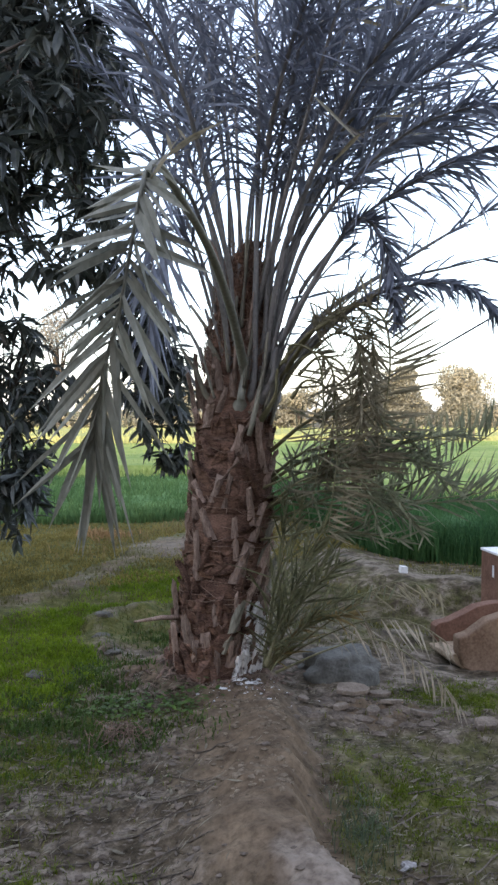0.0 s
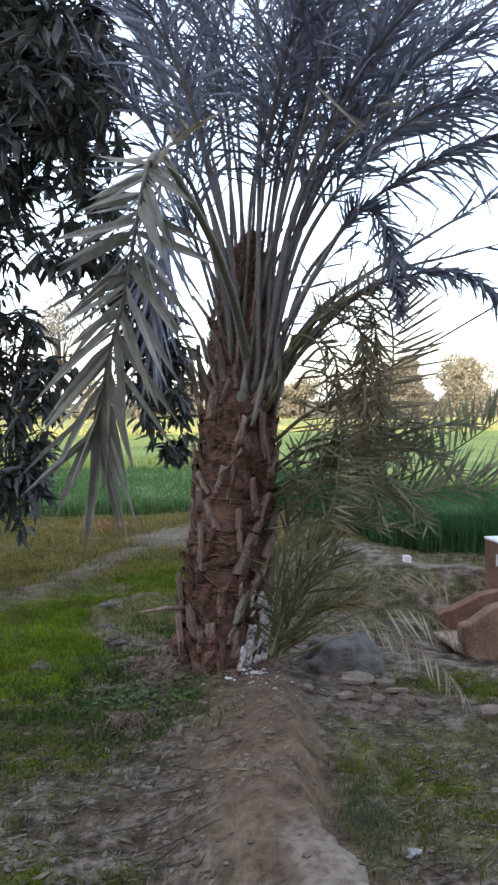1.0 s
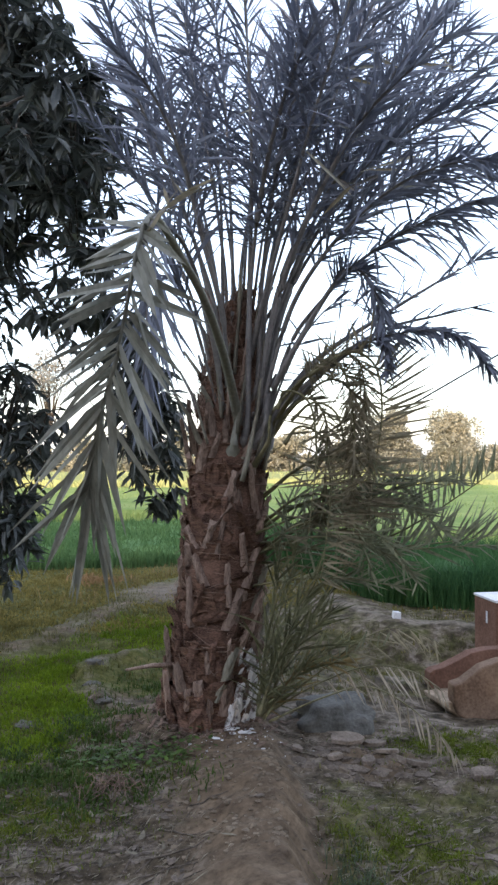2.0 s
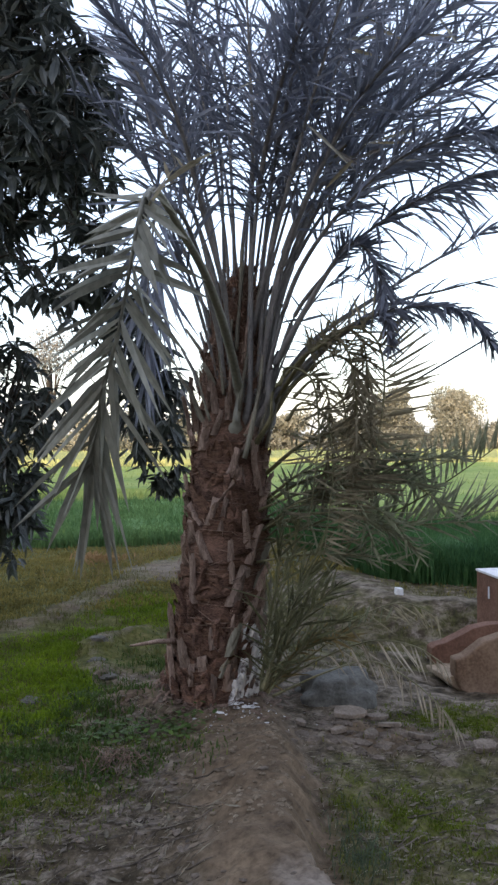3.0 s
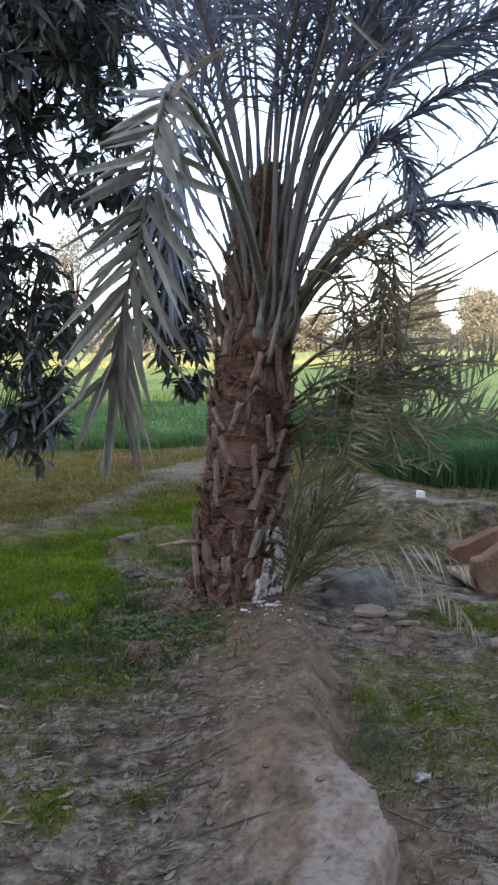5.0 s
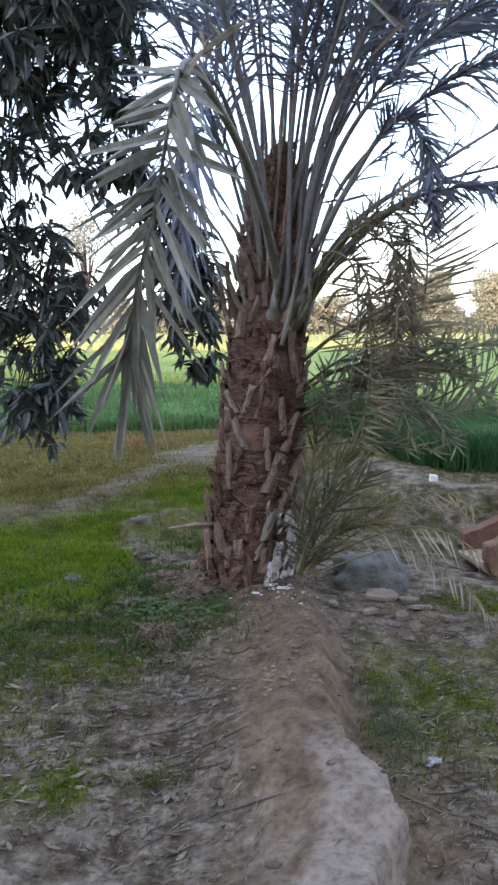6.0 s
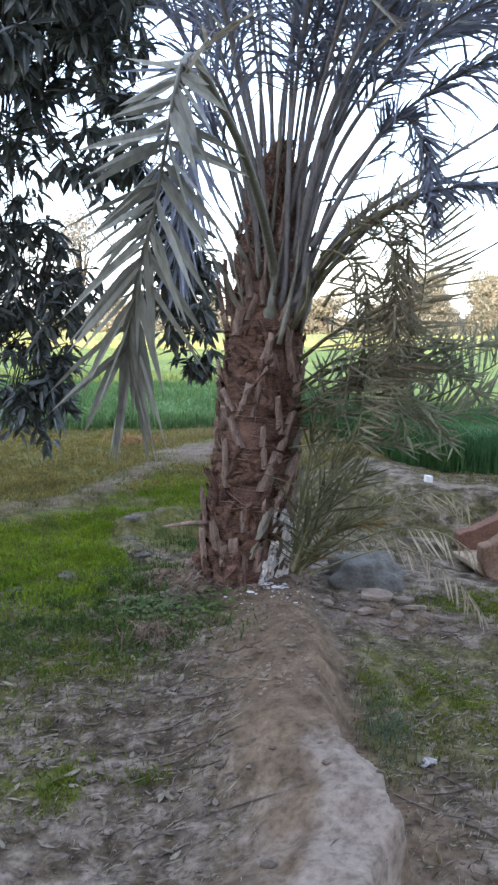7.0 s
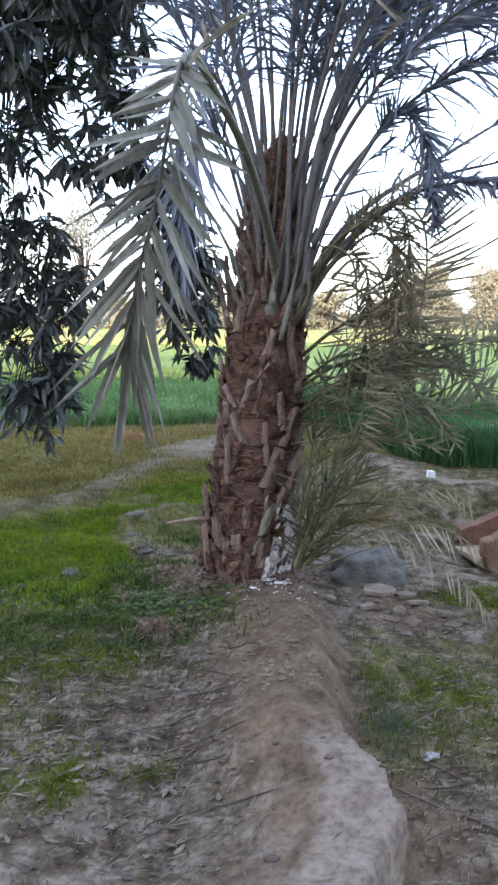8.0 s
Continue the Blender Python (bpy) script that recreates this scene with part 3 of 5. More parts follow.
def dead_leaves():
    """Broad fallen leaves, curled, on the trodden soil."""
    V, F = [], []
    for i in range(3400):
        x, y = rng.uniform(-1.5, 1.0), rng.uniform(1.75, 3.7)
        if rng.uniform() > (0.9 if x < -0.15 else 0.3) or seg_dist(np.array([x]), np.array([y]), RIDGE)[0][0] < 0.32:
            continue
        a, l, c = rng.uniform(0, 6.28), 0.010 + 0.045 * rng.uniform() ** 2, rng.uniform(0.1, 1.2)
        w = l * rng.uniform(0.05, 0.2)
        z = float(ground_z(x, y)) + 0.005
        ca, sa = math.cos(a), math.sin(a)
        o = len(V)
        for u, k in ((-0.5, 0.0), (-0.15, 1.0), (0.2, 0.9), (0.5, 0.0)):
            for q in ((-1, 1) if k else (0,)):
                V.append((x + ca * u * l - sa * q * k * w, y + sa * u * l + ca * q * k * w, z + c * l * (u * u + 0.3 * abs(q) * k * rng.uniform(0, 1))))
        F += [(o, o + 1, o + 2), (o + 1, o + 3, o + 4, o + 2), (o + 3, o + 5, o + 4)]
    stuff("dead_leaves", V, F, M_LITTER, "curled dead leaves on the trodden soil", "dead leaves")
    V, F = [], []
    for i in range(80):
        x, y = (rng.uniform(-1.3, -0.05), rng.uniform(1.85, 3.4)) if i % 4 else (rng.uniform(0.42, 1.0), rng.uniform(2.0, 3.3))
        a, l, c = rng.normal() * 0.8, rng.uniform(0.035, 0.085), rng.uniform(0.1, 0.6)
        w = l * rng.uniform(0.06, 0.14)
        z = float(ground_z(x, y)) + 0.006
        ca, sa = math.cos(a), math.sin(a)
        o = len(V)
        for u, k in ((-0.5, 0.0), (-0.15, 1.0), (0.2, 0.9), (0.5, 0.0)):
            for q in ((-1, 1) if k else (0,)):
                V.append((x + ca * u * l - sa * q * k * w, y + sa * u * l + ca * q * k * w, z + c * l * (u * u + 0.3 * abs(q) * k * rng.uniform(0, 1))))
        F += [(o, o + 1, o + 2), (o + 1, o + 3, o + 4, o + 2), (o + 3, o + 5, o + 4)]
    stuff("pale_leaves", V, F, M_STRAW, "pale dry fallen leaves on the soil", "dead leaves")
    sets = []
    for i in range(70):
        x, y = (rng.uniform(-1.3, -0.1), rng.uniform(1.9, 3.6)) if i % 2 else (rng.uniform(0.42, 1.1), rng.uniform(2.0, 3.2))
        a, l, bend = rng.normal() * 0.7, rng.uniform(0.08, 0.26), rng.normal() * 0.25
        pts = []
        for t in np.linspace(-0.5, 0.5, 6):
            qx, qy = x + math.cos(a + bend * t) * l * t, y + math.sin(a + bend * t) * l * t
            pts.append((qx, qy, float(ground_z(qx, qy)) + 0.006))
        sets.append(tube(pts, [0.0025, 0.003, 0.003, 0.0028, 0.0024, 0.0015], 5))
    stuff("twigs", *join(sets), M_LITTER, "thin dry twigs lying on the soil", "twigs")


dead_leaves()


def dry_roots():
    r = np.random.default_rng(77)
    sets = []
    for i in range(34):
        x, y = -0.58 + 0.07 * r.normal(), 3.58 + 0.06 * r.normal()
        a, l = r.uniform(0, 6.28), r.uniform(0.08, 0.24)
        pts = [(x + math.cos(a) * l * (t - 0.5), y + math.sin(a) * l * (t - 0.5), float(ground_z(x, y)) + 0.01 + 0.05 * math.sin(math.pi * t) + 0.02 * math.sin(3 * math.pi * t + i)) for t in np.linspace(0, 1, 6)]
        sets.append(tube(pts, [0.0012, 0.0018, 0.0018, 0.0016, 0.0013, 0.0008], 5))
    stuff("dry_roots", *join(sets), M_STRAND, "tangle of dry curled roots by the palm's foot", "roots")


dry_roots()


def weeds():
    """Low broad-leaved weeds by the palm's foot."""
    r = np.random.default_rng(31)
    V, F = [], []
    for i in range(420):
        x, y = (-0.64 if i % 2 else -0.37) + 0.085 * r.normal(), 3.96 + 0.09 * r.normal()
        l, a, t = r.uniform(0.006, 0.020), r.uniform(0, 6.28), r.uniform(-0.3, 0.5)
        c = np.array([x, y, float(ground_z(x, y)) + r.uniform(0.005, 0.05)])
        u = np.array([math.cos(a), math.sin(a), t]) * l
        w = np.array([-math.sin(a), math.cos(a), 0.2 * r.normal()]) * l * 0.6
        o = len(V)
        V += [c - u, c - 0.3 * u + w, c + 0.5 * u + 0.8 * w, c + u, c + 0.5 * u - 0.8 * w, c - 0.3 * u - w]
        F += [(o, o + 1, o + 5), (o + 1, o + 2, o + 4, o + 5), (o + 2, o + 3, o + 4)]
    stuff("weeds", V, F, M_WEED, "low broad-leaved green weeds by the palm", "weeds")


weeds()


def sheath_chips():
    """Torn bits of leaf sheath and fibre fallen round the palm's foot."""
    r = np.random.default_rng(41)
    V, F = [], []
    for i in range(300):
        a, d = r.uniform(-3.5, 0.4), 0.22 + abs(r.normal()) * 0.13
        x, y = -0.17 + math.cos(a) * d, 4.45 + math.sin(a) * d
        l, w, turn, tilt = r.uniform(0.015, 0.07), r.uniform(0.003, 0.012), r.uniform(0, 6.28), r.uniform(-0.1, 0.5)
        u, q = np.array([math.cos(turn), math.sin(turn), tilt]), np.array([-math.sin(turn), math.cos(turn), 0.3 * r.normal()])
        c = np.array([x, y, float(ground_z(x, y)) + 0.008])
        o = len(V)
        for t in (-0.5, 0.0, 0.5):
            k = w * (1 - 0.9 * t * t) * r.uniform(0.7, 1.1)
            mid = c + u * l * (t + 0.2) + np.array([0, 0, 0.02 * (0.25 - t * t)])
            V += [mid - q * k, mid + np.array([0, 0, 0.4 * k]), mid + q * k]
        F += [(o, o + 3, o + 4, o + 1), (o + 1, o + 4, o + 5, o + 2), (o + 3, o + 6, o + 7, o + 4), (o + 4, o + 7, o + 8, o + 5)]
    stuff("sheath_chips", V, F, M_STRAND, "torn brown leaf sheath chips round the palm's foot", "litter")


sheath_chips()


# ---- fields ----
def crop(name, front, depth_y, x0, x1, height, n, material, label, category, blade_w, sheet, near_bias=2.0):
    """A crop: a leafy canopy sheet that closes the far part, and single blades that stand denser at the front."""
    fx, fy = zip(*front)

    def edge(x):
        return np.interp(x, fx, fy)
    u = rng.uniform(0, 1, n) ** near_bias
    spreadx = rng.uniform(0, 1, n)
    yy = u * depth_y
    xa = x0 + spreadx * (x1 - x0)
    y = edge(xa) + yy
    xy = np.column_stack([xa, y])
    grow = 1 + 0.05 * yy
    V, F = blades(xy, ground_z(xa, y, False), height * rng.uniform(0.6, 1.08, n) * (0.7 + 0.3 * smooth01(yy / 0.3)) * (1 + 0.22 * fbm(xa, y, 1.1, 6.0, 2)), blade_w * grow * rng.uniform(0.7, 1.3, n), 0.55)
    stuff(name, V, F, material, label, category)
    gx, gy = np.linspace(x0, x1, 60), np.linspace(0.12, 1.0, 60) ** 1.5
    X, U = np.meshgrid(gx, gy)
    Y = edge(X) + 0.25 + U * (depth_y - 0.25)
    Z = height * sheet * (1 + 0.12 * fbm(X, Y, 1.5, 2.0)) + ground_z(X, Y, False)
    Z[0] -= height * sheet
    i = (np.arange(59)[:, None] * 60 + np.arange(59)[None]).ravel()
    part("canopy", np.column_stack([X.ravel(), Y.ravel(), Z.ravel()]).tolist(), np.column_stack([i, i + 1, i + 61, i + 60]).tolist(), material, bpy.data.objects[name], smooth=True)


# front wheat coloured dark for its shaded side; pale crop takes over its lit tops
crop("wheat_field", [(0.3, 10.9), (0.8, 9.4), (1.4, 8.0), (2.2, 7.6), (9, 6.6)], 2.6, 0.35, 9.0, 0.56, 40000, M_WHEAT, "dense young wheat field, coloured dark green for its shaded front", "wheat field", 0.012, 0.58, 1.1)
crop("middle_field", [(0.3, 13.4), (0.8, 12.0), (1.4, 10.6), (2.2, 10.2), (14, 9.2)], 18.0, 0.45, 14.0, 0.50, 30000, M_FAR, "pale yellow-green crop field, its near part standing for lit wheat tops", "crop field", 0.02, 0.85, 1.4)
crop("clover_field", [(-14, 9.4), (-4, 10.2), (0.35, 10.9)], 6.0, -12, 0.6, 0.26, 34000, M_CLOVER, "low green fodder clover field", "clover field", 0.022, 0.5, 1.3)
crop("far_field", [(-30, 17.0), (0.6, 17.0)], 12.6, -22, 0.7, 0.34, 16000, M_FAR, "pale green crop field in the distance", "crop field", 0.03, 0.8, 1.2)
crop("mustard_field", [(-40, 29.6), (40, 29.2)], 15.0, -32, 34, 0.7, 20000, M_MUSTARD, "yellow flowering mustard field in the distance", "mustard field", 0.06, 0.75, 1.0)


# ---- distant trees ----
def leafy_tree(name, x, y, h, w, seed, material, label, leaves=3200, leaf=0.2, low=0.15, blobs=14, stout=1.0):
    r = np.random.default_rng(seed)
    root = tagged(new(name), label, "tree")
    root.location = (x, y, 0)
    sets = [tube([(0, 0, -0.1), (0.05 * h * r.normal() * 0.3, 0, h * 0.3), (0.04 * h * r.normal() * 0.3, 0, h * 0.7)], [0.045 * h * stout, 0.035 * h * stout, 0.012 * h * stout], 8)]
    cs, rs = [], []
    for i in range(blobs):
        a, k = r.uniform(0, 2 * math.pi), r.uniform(0.15, 0.85)
        zc = h * (low + 0.12 + (0.78 - low) * r.uniform(0, 1))
        rad = w * 0.5 * math.sin(math.pi * min(0.93, max(0.25, (zc / h - low) / (1 - low) * 0.8 + 0.15))) * k
        c = np.array([rad * math.cos(a), rad * math.sin(a), zc])
        cs.append(c)
        rs.append(w * r.uniform(0.14, 0.24))
        st = np.array([0, 0, h * r.uniform(0.25, 0.5)])
        sets.append(tube([st, (st + c) / 2 + (0, 0, 0.03 * h), c], [0.02 * h * stout, 0.013 * h * stout, 0.004 * h * stout], 5))
    part("trunk", *join(sets), M_BARK, root)
    V, F = [], []
    for i in range(leaves):
        b = int(r.integers(blobs))
        d = unit(r.normal(size=3)) * r.uniform(0.35, 1.0) ** 0.5 * rs[b] * (1 + 0.1 * r.normal())
        p = cs[b] + d * (1, 1, 0.85)
        a, t = unit(r.normal(size=3)), r.normal(size=3)
        q = unit(np.cross(a, t)) * leaf * 0.35 * r.uniform(0.6, 1.2)
        a = a * leaf * 0.6 * r.uniform(0.6, 1.3)
        o = len(V)
        V += [p - a, p + q, p + a + (0, 0, -0.2 * leaf), p - q]
        F += [(o, o + 1, o + 2), (o, o + 2, o + 3)]
    part("crown", V, F, material, root)
    return root


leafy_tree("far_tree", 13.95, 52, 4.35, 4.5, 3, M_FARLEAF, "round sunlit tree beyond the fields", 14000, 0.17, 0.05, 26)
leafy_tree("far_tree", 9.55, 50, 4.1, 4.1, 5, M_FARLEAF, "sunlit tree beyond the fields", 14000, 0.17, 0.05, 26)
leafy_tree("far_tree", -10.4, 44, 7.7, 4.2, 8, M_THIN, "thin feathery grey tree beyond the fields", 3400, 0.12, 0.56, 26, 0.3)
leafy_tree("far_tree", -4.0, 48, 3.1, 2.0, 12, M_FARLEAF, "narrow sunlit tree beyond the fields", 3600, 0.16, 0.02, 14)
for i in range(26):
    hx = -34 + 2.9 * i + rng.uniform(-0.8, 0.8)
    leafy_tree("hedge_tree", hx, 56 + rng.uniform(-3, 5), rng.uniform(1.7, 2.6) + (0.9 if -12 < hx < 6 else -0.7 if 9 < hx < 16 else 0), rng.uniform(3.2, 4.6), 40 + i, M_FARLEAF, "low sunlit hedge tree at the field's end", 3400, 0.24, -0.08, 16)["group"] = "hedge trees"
# two unseen tree rows behind the camera, added to keep sun off the foreground
for i in range(18):
    leafy_tree("unseen_shade_tree", -15 + 3.6 * (i % 9) + 1.8 * (i // 9) + rng.uniform(-0.5, 0.5), -12 - 3 * (i // 9) + rng.uniform(-0.6, 0.6), rng.uniform(8.5, 9.5), 6.0, 90 + i, M_MANGO, "unseen dense tree added behind the camera to block the sun", 4200, 0.6, 0.02, 40)["group"] = "shade trees"


# ---- the palm ----
def palm_axis(h):
    return np.array([-0.176 + 0.072 * h, 4.47, h])


def frond_curve(h, az, el, length, droop, p, n=36):
    """Points of a stalk that leaves the trunk at a height, azimuth and slope and droops on its way, and its level heading."""
    a = math.radians(az)
    d = np.array([math.cos(a), math.sin(a), 0.0])
    pts = [palm_axis(h) + d * (0.17 if h < 1.7 else max(0.04, 0.17 - 0.18 * (h - 1.7)))]
    for i in range(n):
        e = math.radians(el - droop * ((i + 0.5) / n) ** p)
        pts.append(pts[-1] + length / n * (d * math.cos(e) + np.array([0, 0, 1.0]) * math.sin(e)))
    return np.array(pts), d


def leaflet(base, along, wide, length, width, sag, fold=0.0):
    """A narrow blade from base, sagging towards its tip; fold lifts both margins over the midrib."""
    V = []
    for s, w in ((0.0, 0.35), (0.22, 1.0), (0.62, 0.8), (1.0, 0.0)):
        c = base + along * (length * s) - np.array([0, 0, sag * length * s * s])
        if w == 0:
            V.append(c)
        else:
            up = unit(np.cross(along, wide)) * width * fold * w
            V += [c - wide * width * w / 2 + up, c + wide * width * w / 2 + up] if not fold else [c - wide * width * w / 2 + up, c, c + wide * width * w / 2 + up]
    if not fold:
        F = [(0, 1, 3, 2), (2, 3, 5, 4), (4, 5, 6)]
    else:
        F = [(0, 1, 4, 3), (1, 2, 5, 4), (3, 4, 7, 6), (4, 5, 8, 7), (6, 7, 9), (7, 8, 9)]
    return V, F


def spline(ctrl, n=40):
    """Evenly spaced points on a smooth curve through the control points."""
    c = np.array(ctrl, float)
    c = np.vstack([2 * c[0] - c[1], c, 2 * c[-1] - c[-2]])
    fine = []
    for i in range(1, len(c) - 2):
        for t in np.linspace(0, 1, 24, endpoint=False):
            fine.append(0.5 * (2 * c[i] + (c[i + 1] - c[i - 1]) * t + (2 * c[i - 1] - 5 * c[i] + 4 * c[i + 1] - c[i + 2]) * t * t + (3 * c[i] - c[i - 1] - 3 * c[i + 1] + c[i + 2]) * t ** 3))
    fine = np.array(fine + [c[-2]])
    run = np.concatenate([[0], np.cumsum(np.linalg.norm(np.diff(fine, axis=0), axis=1))])
    at = np.linspace(0, run[-1], n + 1)
    return np.column_stack([np.interp(at, run, fine[:, k]) for k in range(3)])


def feather(parent, pts, d, kinked, rr, leaf, pairs, width, thick, bare, sag, material, vee, ragged, single, angle, stalk, label, even, wild, angle_b, grow, flat):
    """A feather leaf along pts, heading level along d: a tapered stalk and two ranks of leaflets."""
    n = len(pts)
    s = np.linspace(0, 1, n)
    rad = thick * (1 - s) ** 0.8 * 0.72 + 0.003 + thick * 0.45 * np.exp(-(s / 0.07) ** 2)
    ob = part("frond", *tube(pts, rad, 7, 0.6), stalk, parent, label, True)
    side = np.array([-d[1], d[0], 0.0])
    tan = np.gradient(pts, axis=0)
    sets = []
    for k in range(pairs):
        u = bare + (1 - bare) * (k + rr.uniform(-0.3, 0.3)) / (pairs - 1)
        u = min(max(u, bare), 0.998)
        i = min(int(u * (n - 1)), n - 2)
        base = pts[i] + (pts[i + 1] - pts[i]) * (u * (n - 1) - i)
        t = unit(tan[i])
        up = unit(np.cross(t, side))
        if up[2] < 0 and not kinked:
            up = up if abs(up[2]) < 0.2 else -up
        ll = leaf * (even + (1 - even) * math.sin(math.pi * min(1, (u - bare) / (1 - bare) * 0.9 + 0.12))) * rr.uniform(0.85, 1.1)
        ll *= 1 - grow * (1 - (u - bare) / (1 - bare))
        for sg in (-1, 1):
            if rr.uniform() < ragged:
                continue
            an = angle_b if angle_b and sg > 0 else angle
            along = (u - bare) / (1 - bare) if flat else u
            A = math.radians(an[0] + (an[1] - an[0]) * along + rr.normal() * wild)
            vv = math.radians(rr.uniform(*vee))
            al = unit(t * math.cos(A) + (side * sg * math.cos(vv) + up * math.sin(vv)) * math.sin(A))
            wide = unit(np.cross(al, t) + 0.7 * rr.normal(size=3))
            if flat:
                wide = unit(np.cross(al, wide) + 0.25 * rr.normal(size=3))
            wide = unit(wide - al * wide.dot(al))
            v, f = leaflet(base, al, wide, ll, width * rr.uniform(0.8, 1.2), sag * rr.uniform(0.2, 1.8), 0.28 if single else 0.0)
            if single:
                part("leaflet", v, f, material, ob)
            else:
                sets.append((v, f))
    if sets:
        tagged(part("leafage", *join(sets), material, ob), kind="stuff")
    return ob


def frond(parent, h, az, el, length, droop, p, leaf=0.42, pairs=66, width=0.0125, thick=0.028, bare=0.2, sag=0.15,
          material=M_LEAF, vee=(-35, 70), ragged=0.1, seed=0, angle=(62, 28), stalk=M_STALK, wild=17):
    """A plain feather leaf that leaves the trunk at a height, azimuth and slope."""
    leaf = leaf * 1.12 if material is M_LEAF else leaf
    rr = np.random.default_rng(seed + int(1000 * h + 7 * abs(az)))
    pts, d = frond_curve(h, az, el, length, droop, p)
    return feather(parent, pts, d, False, rr, leaf, pairs, width, thick, bare, sag, material, vee, ragged, False, angle, stalk, "", 0.55, wild, None, 0.0, False)


def arch(parent, ctrl, leaf=0.4, pairs=66, width=0.0158, thick=0.028, bare=0.3, sag=0.15, material=M_LEAF, vee=(-45, 70), ragged=0.1, seed=0,
         single=False, flat=False, angle=(68, 34), stalk=M_STALK, label="", even=0.55, wild=18, angle_b=None, grow=0.0, n=40):
    """A feather leaf whose stalk runs through a few control points; on the trunk it starts as a foot lower down."""
    p = np.array(ctrl[0])
    if parent is PALM and p[1] > 4.1:
        out = p - palm_axis(p[2])
        foot = [palm_axis(p[2] - 0.30) + out * 0.6, palm_axis(p[2] - 0.15) + out * 0.95] if p[2] > 1.7 else [palm_axis(p[2] - 0.06) + out * 0.55]
        if p[2] <= 1.7 and p[0] > 0.05:
            p = np.array([max(p[0], palm_axis(p[2])[0] + 0.21), 4.42, p[2]])
            foot = [palm_axis(p[2] - 0.06) + np.array([0.13, -0.02, 0])]
        ctrl = [*foot, p, *ctrl[1:]]
    pts = spline(ctrl, n)
    d = pts[-1] - pts[0]
    d = unit(np.array([d[0], d[1], 0.0]))
    return feather(parent, pts, d, True, np.random.default_rng(7000 + seed), leaf, pairs, width, thick, bare, sag, material, vee, ragged, single, angle, stalk, label, even, wild, angle_b, grow, flat)


def leaf_base(root, r, h, az, ln, w0, lean, tilt, material, label=""):
    """One old cut leaf base, a tapered strap that leans out from the trunk."""
    a, lean = math.radians(az), math.radians(lean)
    d, sd = np.array([math.cos(a), math.sin(a), 0.0]), np.array([-math.sin(a), math.cos(a), 0.0])
    rad = float(np.interp(h, [0, 0.25, 0.7, 1.3, 1.75], [0.254, 0.238, 0.226, 0.21, 0.19]))
    vs, fs, steps, wave = [], [], 6, r.uniform(0, 6)
    for j in range(steps):
        s = j / (steps - 1)
        c = palm_axis(h) + d * (rad - 0.004 + 0.016 * s + math.sin(lean) * ln * s) + np.array([0, 0, ln * s]) + sd * tilt * ln * s * 2
        w = w0 * (1.1 - 0.35 * s + 0.08 * math.sin(5 * s + wave))
        th = 0.034 * (1 - 0.35 * s)
        for q, e in ((-0.5, -0.3), (-0.3, 0.45), (0, 0.7), (0.3, 0.5), (0.5, -0.3)):
            vs.append(c + sd * w * (q + 0.04 * r.normal()) + d * th * (e + 0.12 * r.normal()) + np.array([0, 0, (0.016 * r.normal() if j == steps - 1 else 0)]))
    for j in range(steps - 1):
        for k in range(5):
            fs.append((j * 5 + k, j * 5 + (k + 1) % 5, j * 5 + 5 + (k + 1) % 5, j * 5 + 5 + k))
    fs += [(4, 3, 2, 1, 0), tuple(5 * (steps - 1) + k for k in range(5))]
    part("leaf_base", vs, fs, material, root, label)


